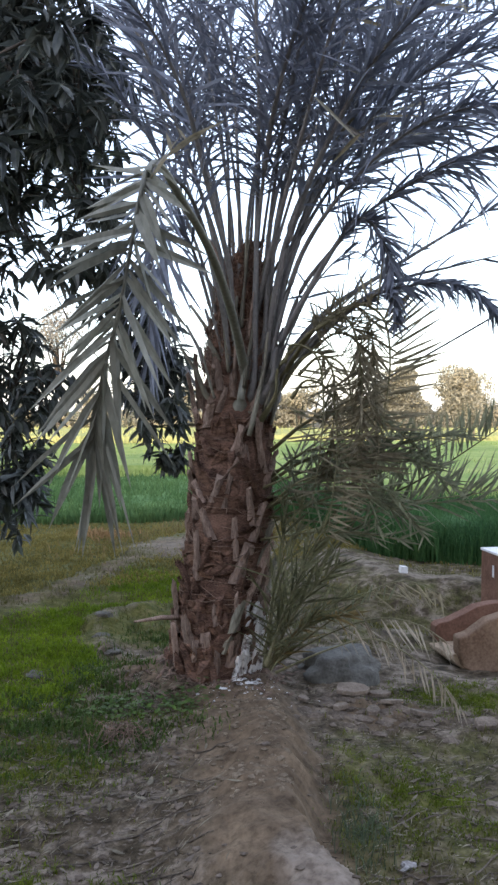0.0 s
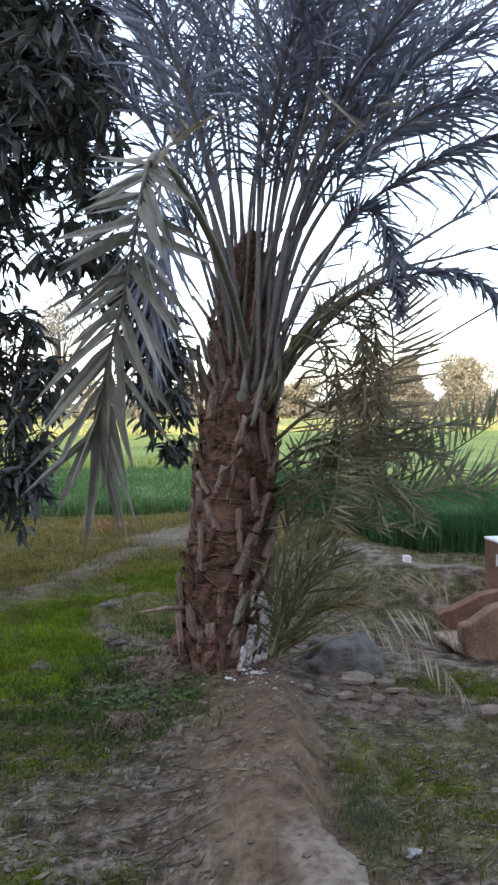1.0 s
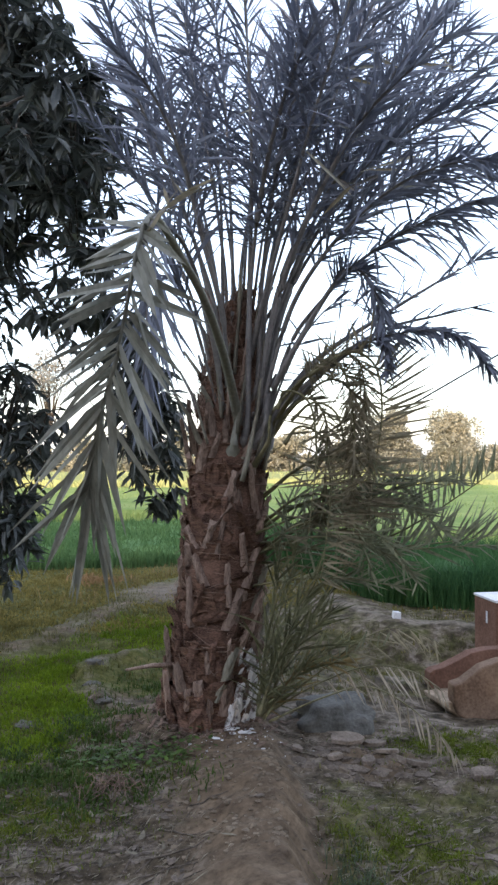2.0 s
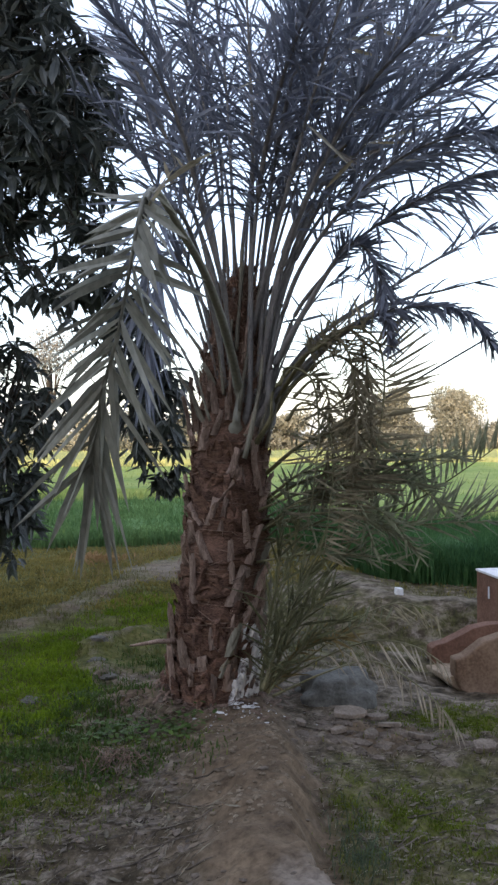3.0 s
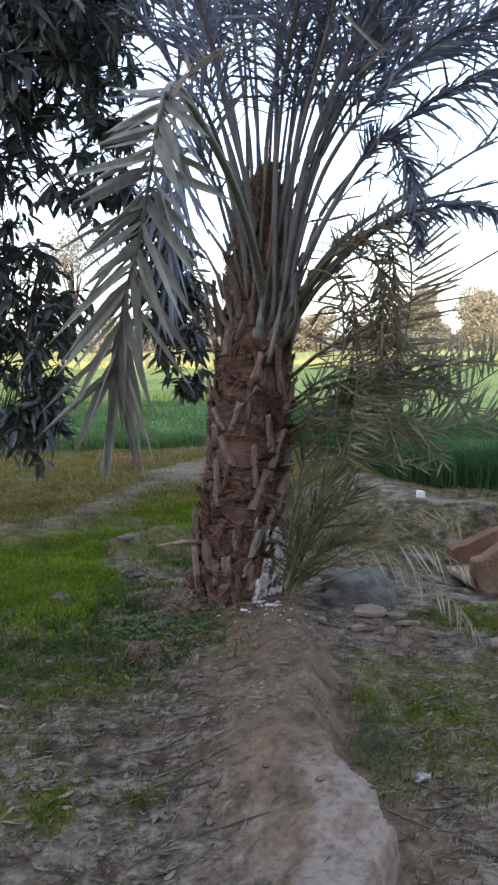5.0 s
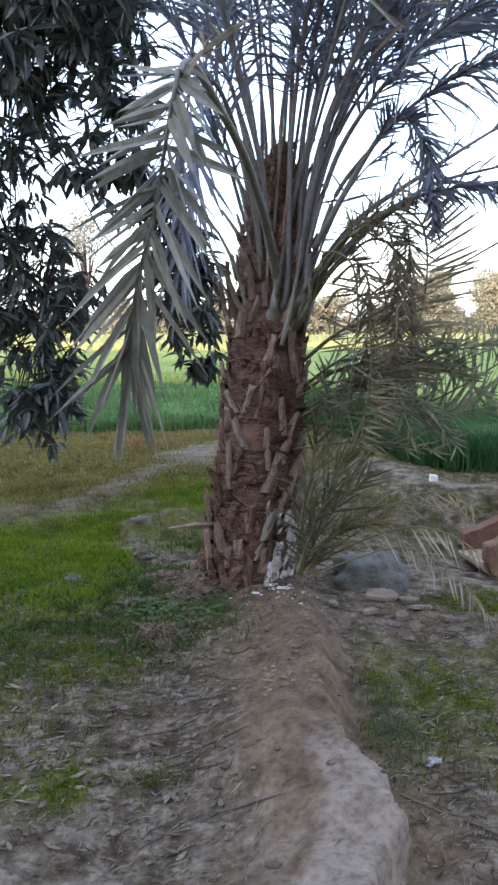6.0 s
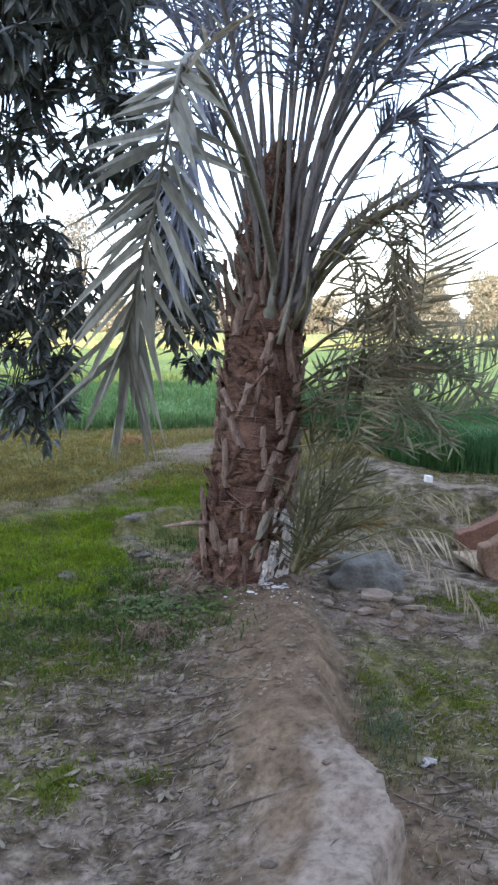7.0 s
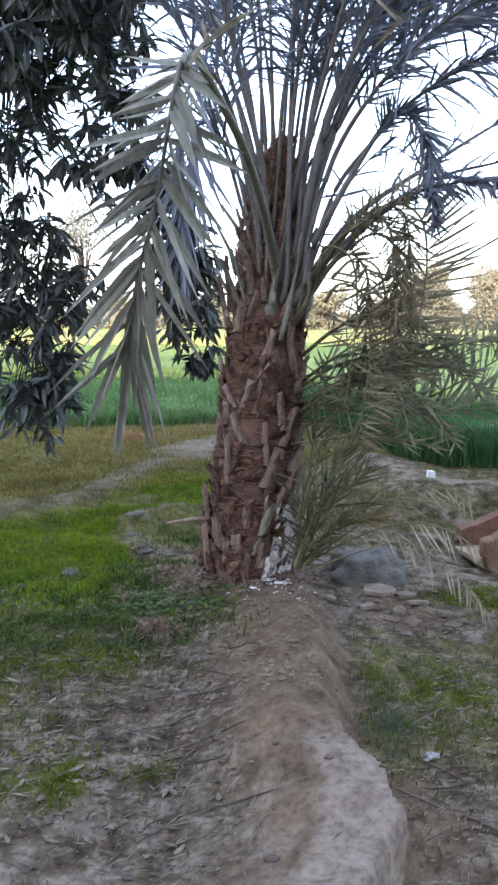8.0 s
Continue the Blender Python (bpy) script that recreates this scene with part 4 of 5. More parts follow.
def palm():
    root = tagged(new("date_palm"), "date palm with a rough brown trunk and grey-green arching fronds", "palm tree")
    # trunk core, uneven fibre
    V, F = [], []
    rings, sides = 64, 48
    for i in range(rings + 1):
        h = -0.12 + 2.56 * i / rings
        c = palm_axis(h)
        base = np.interp(h, [-0.12, 0.0, 0.25, 0.7, 1.3, 1.75, 2.0, 2.25, 2.38, 2.44], [0.27, 0.25, 0.232, 0.22, 0.203, 0.182, 0.15, 0.105, 0.06, 0.012])
        for k in range(sides):
            w = 2 * math.pi * k / sides
            q = Vector((math.cos(w) * 2.2, math.sin(w) * 2.2, h * 6))
            rr = base * (1 + 0.07 * noise.noise(q) + 0.06 * noise.noise(q * 3.1)) + 0.014 * noise.noise(Vector((math.cos(w) * 7, math.sin(w) * 7, h * 30)))
            V.append(c + np.array([rr * math.cos(w), rr * math.sin(w), 0]))
    for i in range(rings):
        for k in range(sides):
            F.append((i * sides + k, i * sides + (k + 1) % sides, (i + 1) * sides + (k + 1) % sides, (i + 1) * sides + k))
    part("trunk", V, F, M_FIBRE, root, "dark brown fibrous trunk", True)
    # cut leaf bases in a spiral
    r = np.random.default_rng(21)
    for i in range(84):
        h = 0.02 + 1.62 * i / 84 + r.normal() * 0.03
        az = i * 137.5 + r.normal() * 13
        leaf_base(root, r, h, az, r.uniform(0.08, 0.17) if i % 4 else r.uniform(0.20, 0.30), r.uniform(0.036, 0.062) if i % 4 else 0.042, r.uniform(0.5, 5), r.normal() * 0.13, M_FIBRE if r.uniform() < 0.22 else M_BOOT)
    for i in range(56):
        leaf_base(root, r, -0.06 + 0.52 * i / 56, i * 137.5 + 60, r.uniform(0.11, 0.2), r.uniform(0.05, 0.085), r.uniform(0.5, 6), r.normal() * 0.1, M_FIBRE if i % 5 else M_BOOT)
    for i in range(26):
        leaf_base(root, r, 0.95 + 0.7 * i / 26, i * 137.5 + 15 * r.normal(), r.uniform(0.05, 0.13), r.uniform(0.025, 0.05), r.uniform(1, 7), r.normal() * 0.2, M_BOOT if i % 3 else M_WEB)
    # broad stalks on the front of the crown shaft, each with a cut foot
    broad = [([(0.00, 4.22, 1.366), (0.024, 4.23, 1.462), (0.055, 4.25, 1.607), (0.083, 4.27, 1.738), (0.10, 4.30, 1.898), (0.12, 4.34, 2.13)], 0.036),
             ([(-0.025, 4.24, 1.618), (-0.014, 4.25, 1.722), (0.011, 4.27, 1.867), (0.039, 4.30, 2.04), (0.094, 4.33, 2.326)], 0.030),
             ([(-0.108, 4.26, 1.705), (-0.121, 4.28, 1.839), (-0.137, 4.30, 2.012), (-0.139, 4.33, 2.242)], 0.027),
             ([(-0.042, 4.28, 1.942), (-0.035, 4.29, 2.039), (-0.019, 4.31, 2.211), (0.0, 4.33, 2.409)], 0.032),
             ([(-0.183, 4.26, 1.563), (-0.213, 4.26, 1.664), (-0.258, 4.28, 1.837)], 0.022),
             ([(0.083, 4.28, 1.506), (0.111, 4.28, 1.608), (0.148, 4.30, 1.754)], 0.026),
             ([(0.12, 4.34, 1.42), (0.15, 4.34, 1.56), (0.21, 4.36, 1.74)], 0.026)]
    for ctrl, w in broad:
        p = spline(ctrl, 10)
        t = np.linspace(0, 1, len(p))
        part("stalk_stump", *tube(p, w * (1 - 0.5 * t) * (0.9 + 0.1 * np.minimum(1, 9 * t)), 8, 0.4), M_FOOT, root, "broad grey-brown stalk with a cut foot", True)
    # grey stalk stumps round the crown shaft
    for i in range(30):
        a = math.radians(i * 137.5 + 20)
        d, sd = np.array([math.cos(a), math.sin(a), 0.0]), np.array([-math.sin(a), math.cos(a), 0.0])
        h, ln, lean = 1.40 + 0.028 * i, r.uniform(0.14, 0.34), r.uniform(0.15, 0.55)
        r0 = float(np.interp(h, [1.4, 1.75, 2.0, 2.3], [0.19, 0.182, 0.155, 0.10]))
        p = [palm_axis(h) + d * (r0 - 0.06 + 0.06 * min(1, 4 * k) + lean * ln * k * k) + np.array([0, 0, k * ln]) + sd * 0.04 * k * math.sin(i) for k in (0, 0.25, 0.6, 1)]
        part("stalk_stump", *tube(p, [0.036, 0.032, 0.023, 0.016], 7, 0.45), M_STALK if i % 4 == 1 else (M_BOOT if i % 2 else M_FOOT), root, "", True)
    # limed stumps on the side of the offshoots
    for i in range(26):
        up = ((i * 7) % 26) / 26
        leaf_base(root, r, -0.06 + 0.46 * up ** 1.2, -60 + 20 * up + 7 * r.normal(), r.uniform(0.09, 0.18), r.uniform(0.035, 0.075) * (1 - 0.4 * up), r.uniform(6, 13), 0.14 + 0.14 * r.normal(), M_ASH, "lime-whitened leaf base")
    # broad straps leaning off the foot towards the offshoots
    for i in range(8):
        leaf_base(root, r, 0.20 + 0.075 * i, -84 + 9 * ((i * 5) % 8), r.uniform(0.2, 0.3), r.uniform(0.055, 0.075), r.uniform(1, 6), r.uniform(0.14, 0.24), M_BOOT if i % 3 else M_FOOT)
    part("stalk_stump", *tube([palm_axis(0.36) + (-0.2, -0.1, 0), palm_axis(0.37) + (-0.33, -0.15, 0), palm_axis(0.36) + (-0.47, -0.2, 0)], [0.016, 0.013, 0.006], 6), M_BOOT, root, "pale broken stalk", True)
    # ragged fibre webs wrapped between the leaf bases
    for i in range(190):
        h, a = r.uniform(0.12, 2.36), r.uniform(0, 2 * math.pi)
        rad = float(np.interp(h, [0, 0.7, 1.3, 1.75, 2.0, 2.25, 2.38], [0.254, 0.226, 0.207, 0.188, 0.155, 0.11, 0.07]))
        span, tall, slope, out = r.uniform(0.4, 1.3), r.uniform(0.02, 0.075), r.normal() * 0.06, r.uniform(0.006, 0.034)
        vs, fs, m = [], [], 9
        for k in range(m):
            t = k / (m - 1)
            e = math.sin(math.pi * t) ** 0.5
            d = np.array([math.cos(a + span * t), math.sin(a + span * t), 0])
            for up, push in ((0, 0.004), (0.6, 0.006 + 0.5 * out * e), (1, 0.004 + out * e)):
                vs.append(palm_axis(h + slope * t + up * tall * (0.3 + e) + 0.012 * r.normal() * up) + d * (rad + push + 0.003 * r.normal()))
        for k in range(m - 1):
            o = 3 * k
            fs += [(o, o + 3, o + 4, o + 1), (o + 1, o + 4, o + 5, o + 2)]
        part("fibre_web", vs, fs, M_WEB if i % 3 else M_FIBRE, root)
    # fibre sheath strands
    sets = []
    for i in range(680):
        h, a = r.uniform(0.05, 2.3), r.uniform(0, 2 * math.pi)
        rad = float(np.interp(h, [0, 0.7, 1.3, 1.75, 2.3], [0.27, 0.246, 0.228, 0.206, 0.12]))
        span, slope, out = r.normal() * 0.4, r.normal() * 0.03, r.uniform(0, 0.055) ** 1.5 * 2.4
        p = [palm_axis(h + slope * t) + np.array([math.cos(a + span * t), math.sin(a + span * t), 0]) * (rad + out * t + r.uniform(-0.004, 0.008)) for t in np.linspace(0, 1, 4)]
        sets.append(tube(p, [0.0016, 0.0022, 0.0018, 0.0008], 3))
    # dry fibre hanging loose on the crown shaft
    for i in range(340):
        h, a = r.uniform(1.72, 2.44), r.uniform(-2.9, -0.2)
        rad = float(np.interp(h, [1.7, 2.0, 2.25, 2.45], [0.215, 0.18, 0.135, 0.09]))
        span, rise = r.normal() * 0.25, r.normal() * 0.10
        p = [palm_axis(h + rise * t) + np.array([math.cos(a + span * t), math.sin(a + span * t), 0]) * (rad + 0.03 * t + r.uniform(-0.01, 0.02)) for t in np.linspace(0, 1, 4)]
        sets.append(tube(p, [0.0016, 0.0024, 0.002, 0.0008], 3))
    tagged(part("fibre", *join(sets), M_STRAND, root), kind="stuff")
    return root


PALM = palm()
# the upright and arching fronds of the crown
arch(PALM, [(0.03, 4.28, 1.76), (0.04, 4.22, 2.41), (0.05, 4.15, 3.02), (0.03, 4.05, 3.53), (-0, 3.9, 4.04)], leaf=0.40, thick=0.038, bare=0.44, seed=1)
arch(PALM, [(-0.06, 4.35, 1.83), (-0.05, 4.4, 2.41), (-0.07, 4.45, 3.04), (-0.11, 4.5, 3.67), (-0.19, 4.5, 4.31)], leaf=0.34, thick=0.030, bare=0.52, seed=2, ragged=0.25)
arch(PALM, [(-0.02, 4.45, 1.9), (-0, 4.6, 2.61), (0.12, 4.9, 3.36), (0.28, 5.2, 4.11), (0.45, 5.5, 5)], leaf=0.42, thick=0.030, bare=0.44, seed=3)
arch(PALM, [(0.09, 4.3, 2), (0.11, 4.25, 2.47), (0.17, 4.1, 2.92), (0.24, 3.9, 3.25), (0.26, 3.6, 3.55)], leaf=0.40, thick=0.032, bare=0.46, seed=4)
arch(PALM, [(0.08, 4.5, 2.03), (0.13, 4.6, 2.61), (0.33, 4.8, 3.32), (0.55, 5, 3.94), (0.75, 5.2, 4.67)], leaf=0.42, thick=0.030, bare=0.46, seed=5)
arch(PALM, [(-0.12, 4.35, 1.89), (-0.14, 4.3, 2.27), (-0.25, 4.2, 2.63), (-0.4, 4.1, 3.03), (-0.57, 4, 3.4), (-0.7, 3.9, 3.77)], leaf=0.36, thick=0.032, bare=0.46, seed=6, pairs=53)
arch(PALM, [(-0.15, 4.4, 1.83), (-0.24, 4.4, 2.26), (-0.43, 4.4, 2.75), (-0.65, 4.4, 3.14), (-0.92, 4.4, 3.44)], leaf=0.34, thick=0.026, bare=0.44, seed=7, pairs=48)
arch(PALM, [(-0.11, 4.5, 1.93), (-0.14, 4.6, 2.46), (-0.27, 4.8, 3.13), (-0.45, 5, 3.77), (-0.61, 5.2, 4.46)], leaf=0.38, thick=0.028, bare=0.46, seed=8, pairs=53)
arch(PALM, [(-0.14, 4.55, 1.91), (-0.2, 4.7, 2.44), (-0.38, 4.9, 3.09), (-0.64, 5.1, 3.68), (-0.92, 5.3, 4.09)], leaf=0.36, thick=0.026, bare=0.46, seed=9, pairs=48)
arch(PALM, [(-0.1, 4.45, 1.9), (-0.09, 4.5, 2.47), (-0.18, 4.55, 3.13), (-0.29, 4.6, 3.75), (-0.37, 4.6, 4.28)], leaf=0.34, thick=0.026, bare=0.54, seed=10, pairs=45)
arch(PALM, [(0.11, 4.3, 1.94), (0.19, 4.2, 2.37), (0.34, 4.05, 2.73), (0.53, 3.9, 3.06), (0.74, 3.7, 3.33), (0.9, 3.55, 3.5)], leaf=0.40, thick=0.040, bare=0.42, seed=11)
arch(PALM, [(0.12, 4.45, 1.99), (0.23, 4.5, 2.47), (0.48, 4.6, 2.96), (0.81, 4.7, 3.41), (1.19, 4.8, 3.78), (1.55, 4.9, 4.06)], leaf=0.42, thick=0.030, bare=0.44, seed=12)
arch(PALM, [(0.15, 4.3, 1.76), (0.27, 4.25, 2.12), (0.44, 4.2, 2.34), (0.6, 4.1, 2.5), (0.85, 3.95, 2.64), (1.08, 3.8, 2.71), (1.26, 3.7, 2.73)], leaf=0.34, thick=0.032, bare=0.62, seed=13, sag=0.3, vee=(-90, 50))
arch(PALM, [(0.14, 4.4, 1.95), (0.27, 4.4, 2.41), (0.5, 4.4, 2.78), (0.82, 4.4, 3.11), (1.14, 4.35, 3.33), (1.46, 4.3, 3.48)], leaf=0.42, thick=0.030, bare=0.46, seed=14)
arch(PALM, [(0.12, 4.4, 2.02), (0.23, 4.45, 2.52), (0.4, 4.5, 2.93), (0.57, 4.6, 3.37), (0.78, 4.7, 3.8), (0.96, 4.8, 4.2)], leaf=0.42, thick=0.028, bare=0.46, seed=15)
arch(PALM, [(0.1, 4.35, 2.01), (0.16, 4.3, 2.54), (0.26, 4.2, 2.95), (0.33, 4, 3.26), (0.39, 3.8, 3.56)], leaf=0.40, thick=0.030, bare=0.46, seed=16)
arch(PALM, [(0.14, 4.3, 1.88), (0.27, 4.15, 2.3), (0.48, 3.95, 2.59), (0.73, 3.75, 2.78), (0.96, 3.55, 2.82), (1.13, 3.4, 2.77)], leaf=0.36, thick=0.028, bare=0.52, seed=17, sag=0.3)
arch(PALM, [(0.14, 4.5, 1.96), (0.29, 4.65, 2.56), (0.61, 4.9, 3.13), (1.08, 5.2, 3.72), (1.59, 5.5, 4.23)], leaf=0.44, thick=0.028, bare=0.46, seed=18)
arch(PALM, [(-0.08, 4.3, 1.85), (-0.1, 4.15, 2.22), (-0.2, 3.95, 2.59), (-0.29, 3.7, 2.91), (-0.41, 3.5, 3.12), (-0.55, 3.3, 3.22)], leaf=0.34, thick=0.028, bare=0.52, seed=70, pairs=48)
arch(PALM, [(-0.14, 4.45, 1.87), (-0.22, 4.5, 2.34), (-0.39, 4.6, 2.9), (-0.59, 4.7, 3.45), (-0.75, 4.8, 4.04)], leaf=0.36, thick=0.024, bare=0.50, seed=71, pairs=48)
arch(PALM, [(-0.1, 4.5, 1.9), (-0.11, 4.55, 2.44), (-0.13, 4.6, 3.09), (-0.22, 4.7, 3.73), (-0.33, 4.8, 4.4)], leaf=0.34, thick=0.026, bare=0.50, seed=72, pairs=45)
arch(PALM, [(0.02, 4.3, 1.88), (0.05, 4.2, 2.46), (0.11, 4, 2.91), (0.21, 3.75, 3.23), (0.32, 3.5, 3.42)], leaf=0.42, thick=0.034, bare=0.48, seed=73)
arch(PALM, [(0.13, 4.35, 1.92), (0.24, 4.3, 2.36), (0.44, 4.2, 2.75), (0.67, 4.05, 3.01), (0.94, 3.9, 3.17), (1.19, 3.75, 3.18)], leaf=0.40, thick=0.028, bare=0.50, seed=74)
arch(PALM, [(0.14, 4.4, 1.89), (0.31, 4.45, 2.39), (0.59, 4.5, 2.78), (0.95, 4.55, 3.04), (1.31, 4.6, 3.18), (1.63, 4.6, 3.22)], leaf=0.36, thick=0.026, bare=0.52, seed=75, sag=0.3)
arch(PALM, [(0.09, 4.4, 1.95), (0.15, 4.5, 2.53), (0.29, 4.7, 3.12), (0.54, 4.9, 3.76), (0.88, 5.1, 4.37)], leaf=0.42, thick=0.028, bare=0.46, seed=76)
arch(PALM, [(0.11, 4.3, 1.91), (0.21, 4.15, 2.39), (0.37, 3.95, 2.78), (0.57, 3.75, 3.1), (0.8, 3.5, 3.26), (0.95, 3.3, 3.29)], leaf=0.38, thick=0.030, bare=0.52, seed=77)
arch(PALM, [(-0.03, 4.5, 1.9), (-0.05, 4.7, 2.57), (-0.16, 5, 3.4), (-0.33, 5.3, 4.23), (-0.54, 5.6, 5.07)], leaf=0.40, thick=0.024, bare=0.46, seed=80, pairs=56)
arch(PALM, [(-0.08, 4.5, 1.9), (-0.15, 4.65, 2.5), (-0.34, 4.9, 3.29), (-0.57, 5.1, 4.06), (-0.77, 5.3, 4.88)], leaf=0.40, thick=0.024, bare=0.46, seed=81, pairs=56)
arch(PALM, [(0.13, 4.4, 1.92), (0.34, 4.4, 2.44), (0.66, 4.35, 2.82), (1.04, 4.3, 2.99), (1.4, 4.2, 2.98)], leaf=0.40, thick=0.024, bare=0.46, seed=82, pairs=56)
arch(PALM, [(0.13, 4.5, 1.96), (0.33, 4.7, 2.61), (0.73, 5, 3.26), (1.25, 5.3, 3.84), (1.82, 5.6, 4.31)], leaf=0.40, thick=0.024, bare=0.46, seed=83, pairs=56)
arch(PALM, [(0.12, 4.45, 1.96), (0.27, 4.6, 2.61), (0.56, 4.8, 3.29), (0.97, 5, 3.91), (1.39, 5.2, 4.53)], leaf=0.40, thick=0.024, bare=0.46, seed=84, pairs=56)
# the dense heart and far side of the crown
for i in range(5):
    frond(PALM, 2.0 + 0.03 * i, 30 + 25 * ((i * 3) % 5), 66 + (i * 7) % 20, 2.2 + 0.05 * ((i * 5) % 7), 10 + (i * 11) % 30, 1.5, thick=0.020, seed=i, bare=0.44, leaf=0.40, wild=18, pairs=60, width=0.0158, angle=(68, 34))
for i in range(4):
    frond(PALM, 1.96 + 0.03 * i, -62 + 20 * ((i * 3) % 4), 62 + (i * 9) % 20, 2.1 + 0.06 * ((i * 5) % 7), 12 + (i * 13) % 36, 1.6, thick=0.019, seed=50 + i, sag=0.25, bare=0.54, leaf=0.40, pairs=60, width=0.0158, angle=(68, 36))
# side fronds, some kinked and half stripped
arch(PALM, [(0.17, 4.4, 1.71), (0.41, 4.5, 2.03), (0.8, 4.6, 2.3), (1.18, 4.7, 2.54), (1.54, 4.8, 2.75)], leaf=0.30, thick=0.048, bare=0.46, seed=20, ragged=0.45, pairs=44, vee=(-30, 80))
arch(PALM, [(0.18, 4.4, 1.71), (0.48, 4.3, 2), (0.76, 4.2, 2.17), (1.03, 4.1, 2.23), (1.29, 4, 2.28)], leaf=0.24, thick=0.042, bare=0.42, seed=21, ragged=0.7, pairs=36, vee=(-80, 80))
arch(PALM, [(0.18, 4.3, 1.67), (0.39, 4.15, 1.9), (0.59, 4, 2.05), (0.76, 3.9, 2.1), (0.93, 3.8, 2.1), (1.05, 3.7, 2.04), (1.15, 3.65, 1.89)], leaf=0.15, thick=0.022, bare=0.50, seed=22, pairs=130, vee=(-90, 50), angle=(58, 36), sag=0.25, width=0.013)
arch(PALM, [(0.15, 4.25, 1.82), (0.35, 4.15, 2.19), (0.5, 4.1, 2.42), (0.58, 4.05, 2.46), (0.67, 4, 2.33), (0.71, 3.95, 2.1), (0.72, 3.92, 1.93)], leaf=0.18, thick=0.044, bare=0.56, seed=23, pairs=140, vee=(-85, 85), angle=(70, 26), sag=0.05, width=0.014)
arch(PALM, [(0.17, 4.45, 1.77), (0.34, 4.55, 2.16), (0.55, 4.65, 2.4), (0.69, 4.7, 2.39), (0.83, 4.75, 2.26)], leaf=0.22, thick=0.016, bare=0.3, seed=24, ragged=0.5, pairs=40, vee=(-90, 90), angle=(80, 50))
# hanging clump of snapped fronds beside the trunk
arch(PALM, [(0.15, 4.25, 1.64), (0.3, 4.15, 1.87), (0.42, 4.05, 1.97), (0.51, 3.95, 1.91), (0.55, 3.9, 1.63), (0.53, 3.88, 1.3)], leaf=0.20, thick=0.020, bare=0.38, seed=30, pairs=96, material=M_LEAFB, stalk=M_STALKG, width=0.0125, sag=0.05, wild=24, vee=(-90, 90), angle=(78, 46))
arch(PALM, [(0.15, 4.35, 1.61), (0.33, 4.3, 1.82), (0.48, 4.25, 1.91), (0.59, 4.2, 1.82), (0.66, 4.15, 1.52), (0.64, 4.1, 1.2)], leaf=0.20, thick=0.018, bare=0.40, seed=31, pairs=89, material=M_LEAFB, stalk=M_STALKG, width=0.0125, sag=0.05, wild=24, vee=(-90, 90), angle=(78, 46))
arch(PALM, [(0.14, 4.3, 1.58), (0.27, 4.25, 1.76), (0.37, 4.2, 1.8), (0.44, 4.15, 1.67), (0.43, 4.1, 1.4), (0.4, 4.1, 1.17)], leaf=0.18, thick=0.018, bare=0.40, seed=32, pairs=80, material=M_LEAFB, stalk=M_STALKG, width=0.0125, sag=0.05, wild=24, vee=(-90, 90), angle=(78, 46))
arch(PALM, [(0.16, 4.2, 1.73), (0.34, 4.1, 1.92), (0.48, 4.05, 2.02), (0.59, 4, 1.97), (0.62, 3.98, 1.74), (0.63, 3.96, 1.46)], leaf=0.22, thick=0.018, bare=0.42, seed=33, pairs=89, material=M_LEAFB, stalk=M_STALKG, width=0.0125, sag=0.05, wild=24, vee=(-90, 90), angle=(78, 46))
arch(PALM, [(0.33, 4, 1.9), (0.53, 3.98, 2.02), (0.66, 3.95, 1.95), (0.69, 3.92, 1.74), (0.66, 3.9, 1.49), (0.62, 3.9, 1.22)], leaf=0.31, thick=0.014, bare=0.24, seed=34, pairs=23, material=M_LEAFB, stalk=M_STALKG, width=0.015, flat=True, sag=-0.02, wild=7, vee=(66, 110), angle=(116, 92))
for k, (ox, oz) in enumerate(((-0.10, -0.16), (-0.17, -0.28), (-0.24, -0.10))):
    arch(PALM, [(0.30 + ox / 2, 4.05, 1.84 + oz), (0.46 + ox, 4.02, 1.93 + oz), (0.58 + ox, 3.99, 1.86 + oz), (0.61 + ox, 3.96, 1.62 + oz), (0.59 + ox, 3.95, 1.40 + oz), (0.56 + ox, 3.95, 1.16 + oz)], leaf=0.25, thick=0.012, bare=0.34, seed=35 + k, pairs=30, material=M_LEAFB, stalk=M_STALKG,
         width=0.011, flat=True, sag=0.0, wild=10, vee=(56, 118) if k != 2 else (-118, 118), angle=(108, 82), ragged=0.15)
# low fronds over the offshoots
arch(PALM, [(0.11, 4.3, 1.28), (0.29, 4.2, 1.43), (0.46, 4.1, 1.5), (0.67, 4, 1.45), (0.85, 3.95, 1.3)], leaf=0.21, thick=0.022, bare=0.3, seed=40, pairs=40, material=M_LEAFG, stalk=M_STALKG, sag=0.03, wild=16, width=0.0125)
arch(PALM, [(0.11, 4.3, 1.1), (0.32, 4.2, 1.25), (0.58, 4.1, 1.3), (0.82, 4, 1.25), (0.99, 3.9, 1.13)], leaf=0.23, thick=0.020, bare=0.26, seed=41, pairs=40, material=M_LEAFG, stalk=M_STALKG, sag=0.03, wild=16, width=0.0125)
arch(PALM, [(0.14, 4.4, 1.02), (0.49, 4.35, 0.98), (0.76, 4.3, 1.05), (0.96, 4.2, 1.17), (1.14, 4.1, 1.31), (1.32, 4, 1.46)], leaf=0.30, thick=0.016, bare=0.40, seed=42, flat=True, pairs=28, vee=(55, 110), angle=(74, 46), material=M_LEAFG, stalk=M_STALKG, sag=0.0, wild=15, width=0.0155)
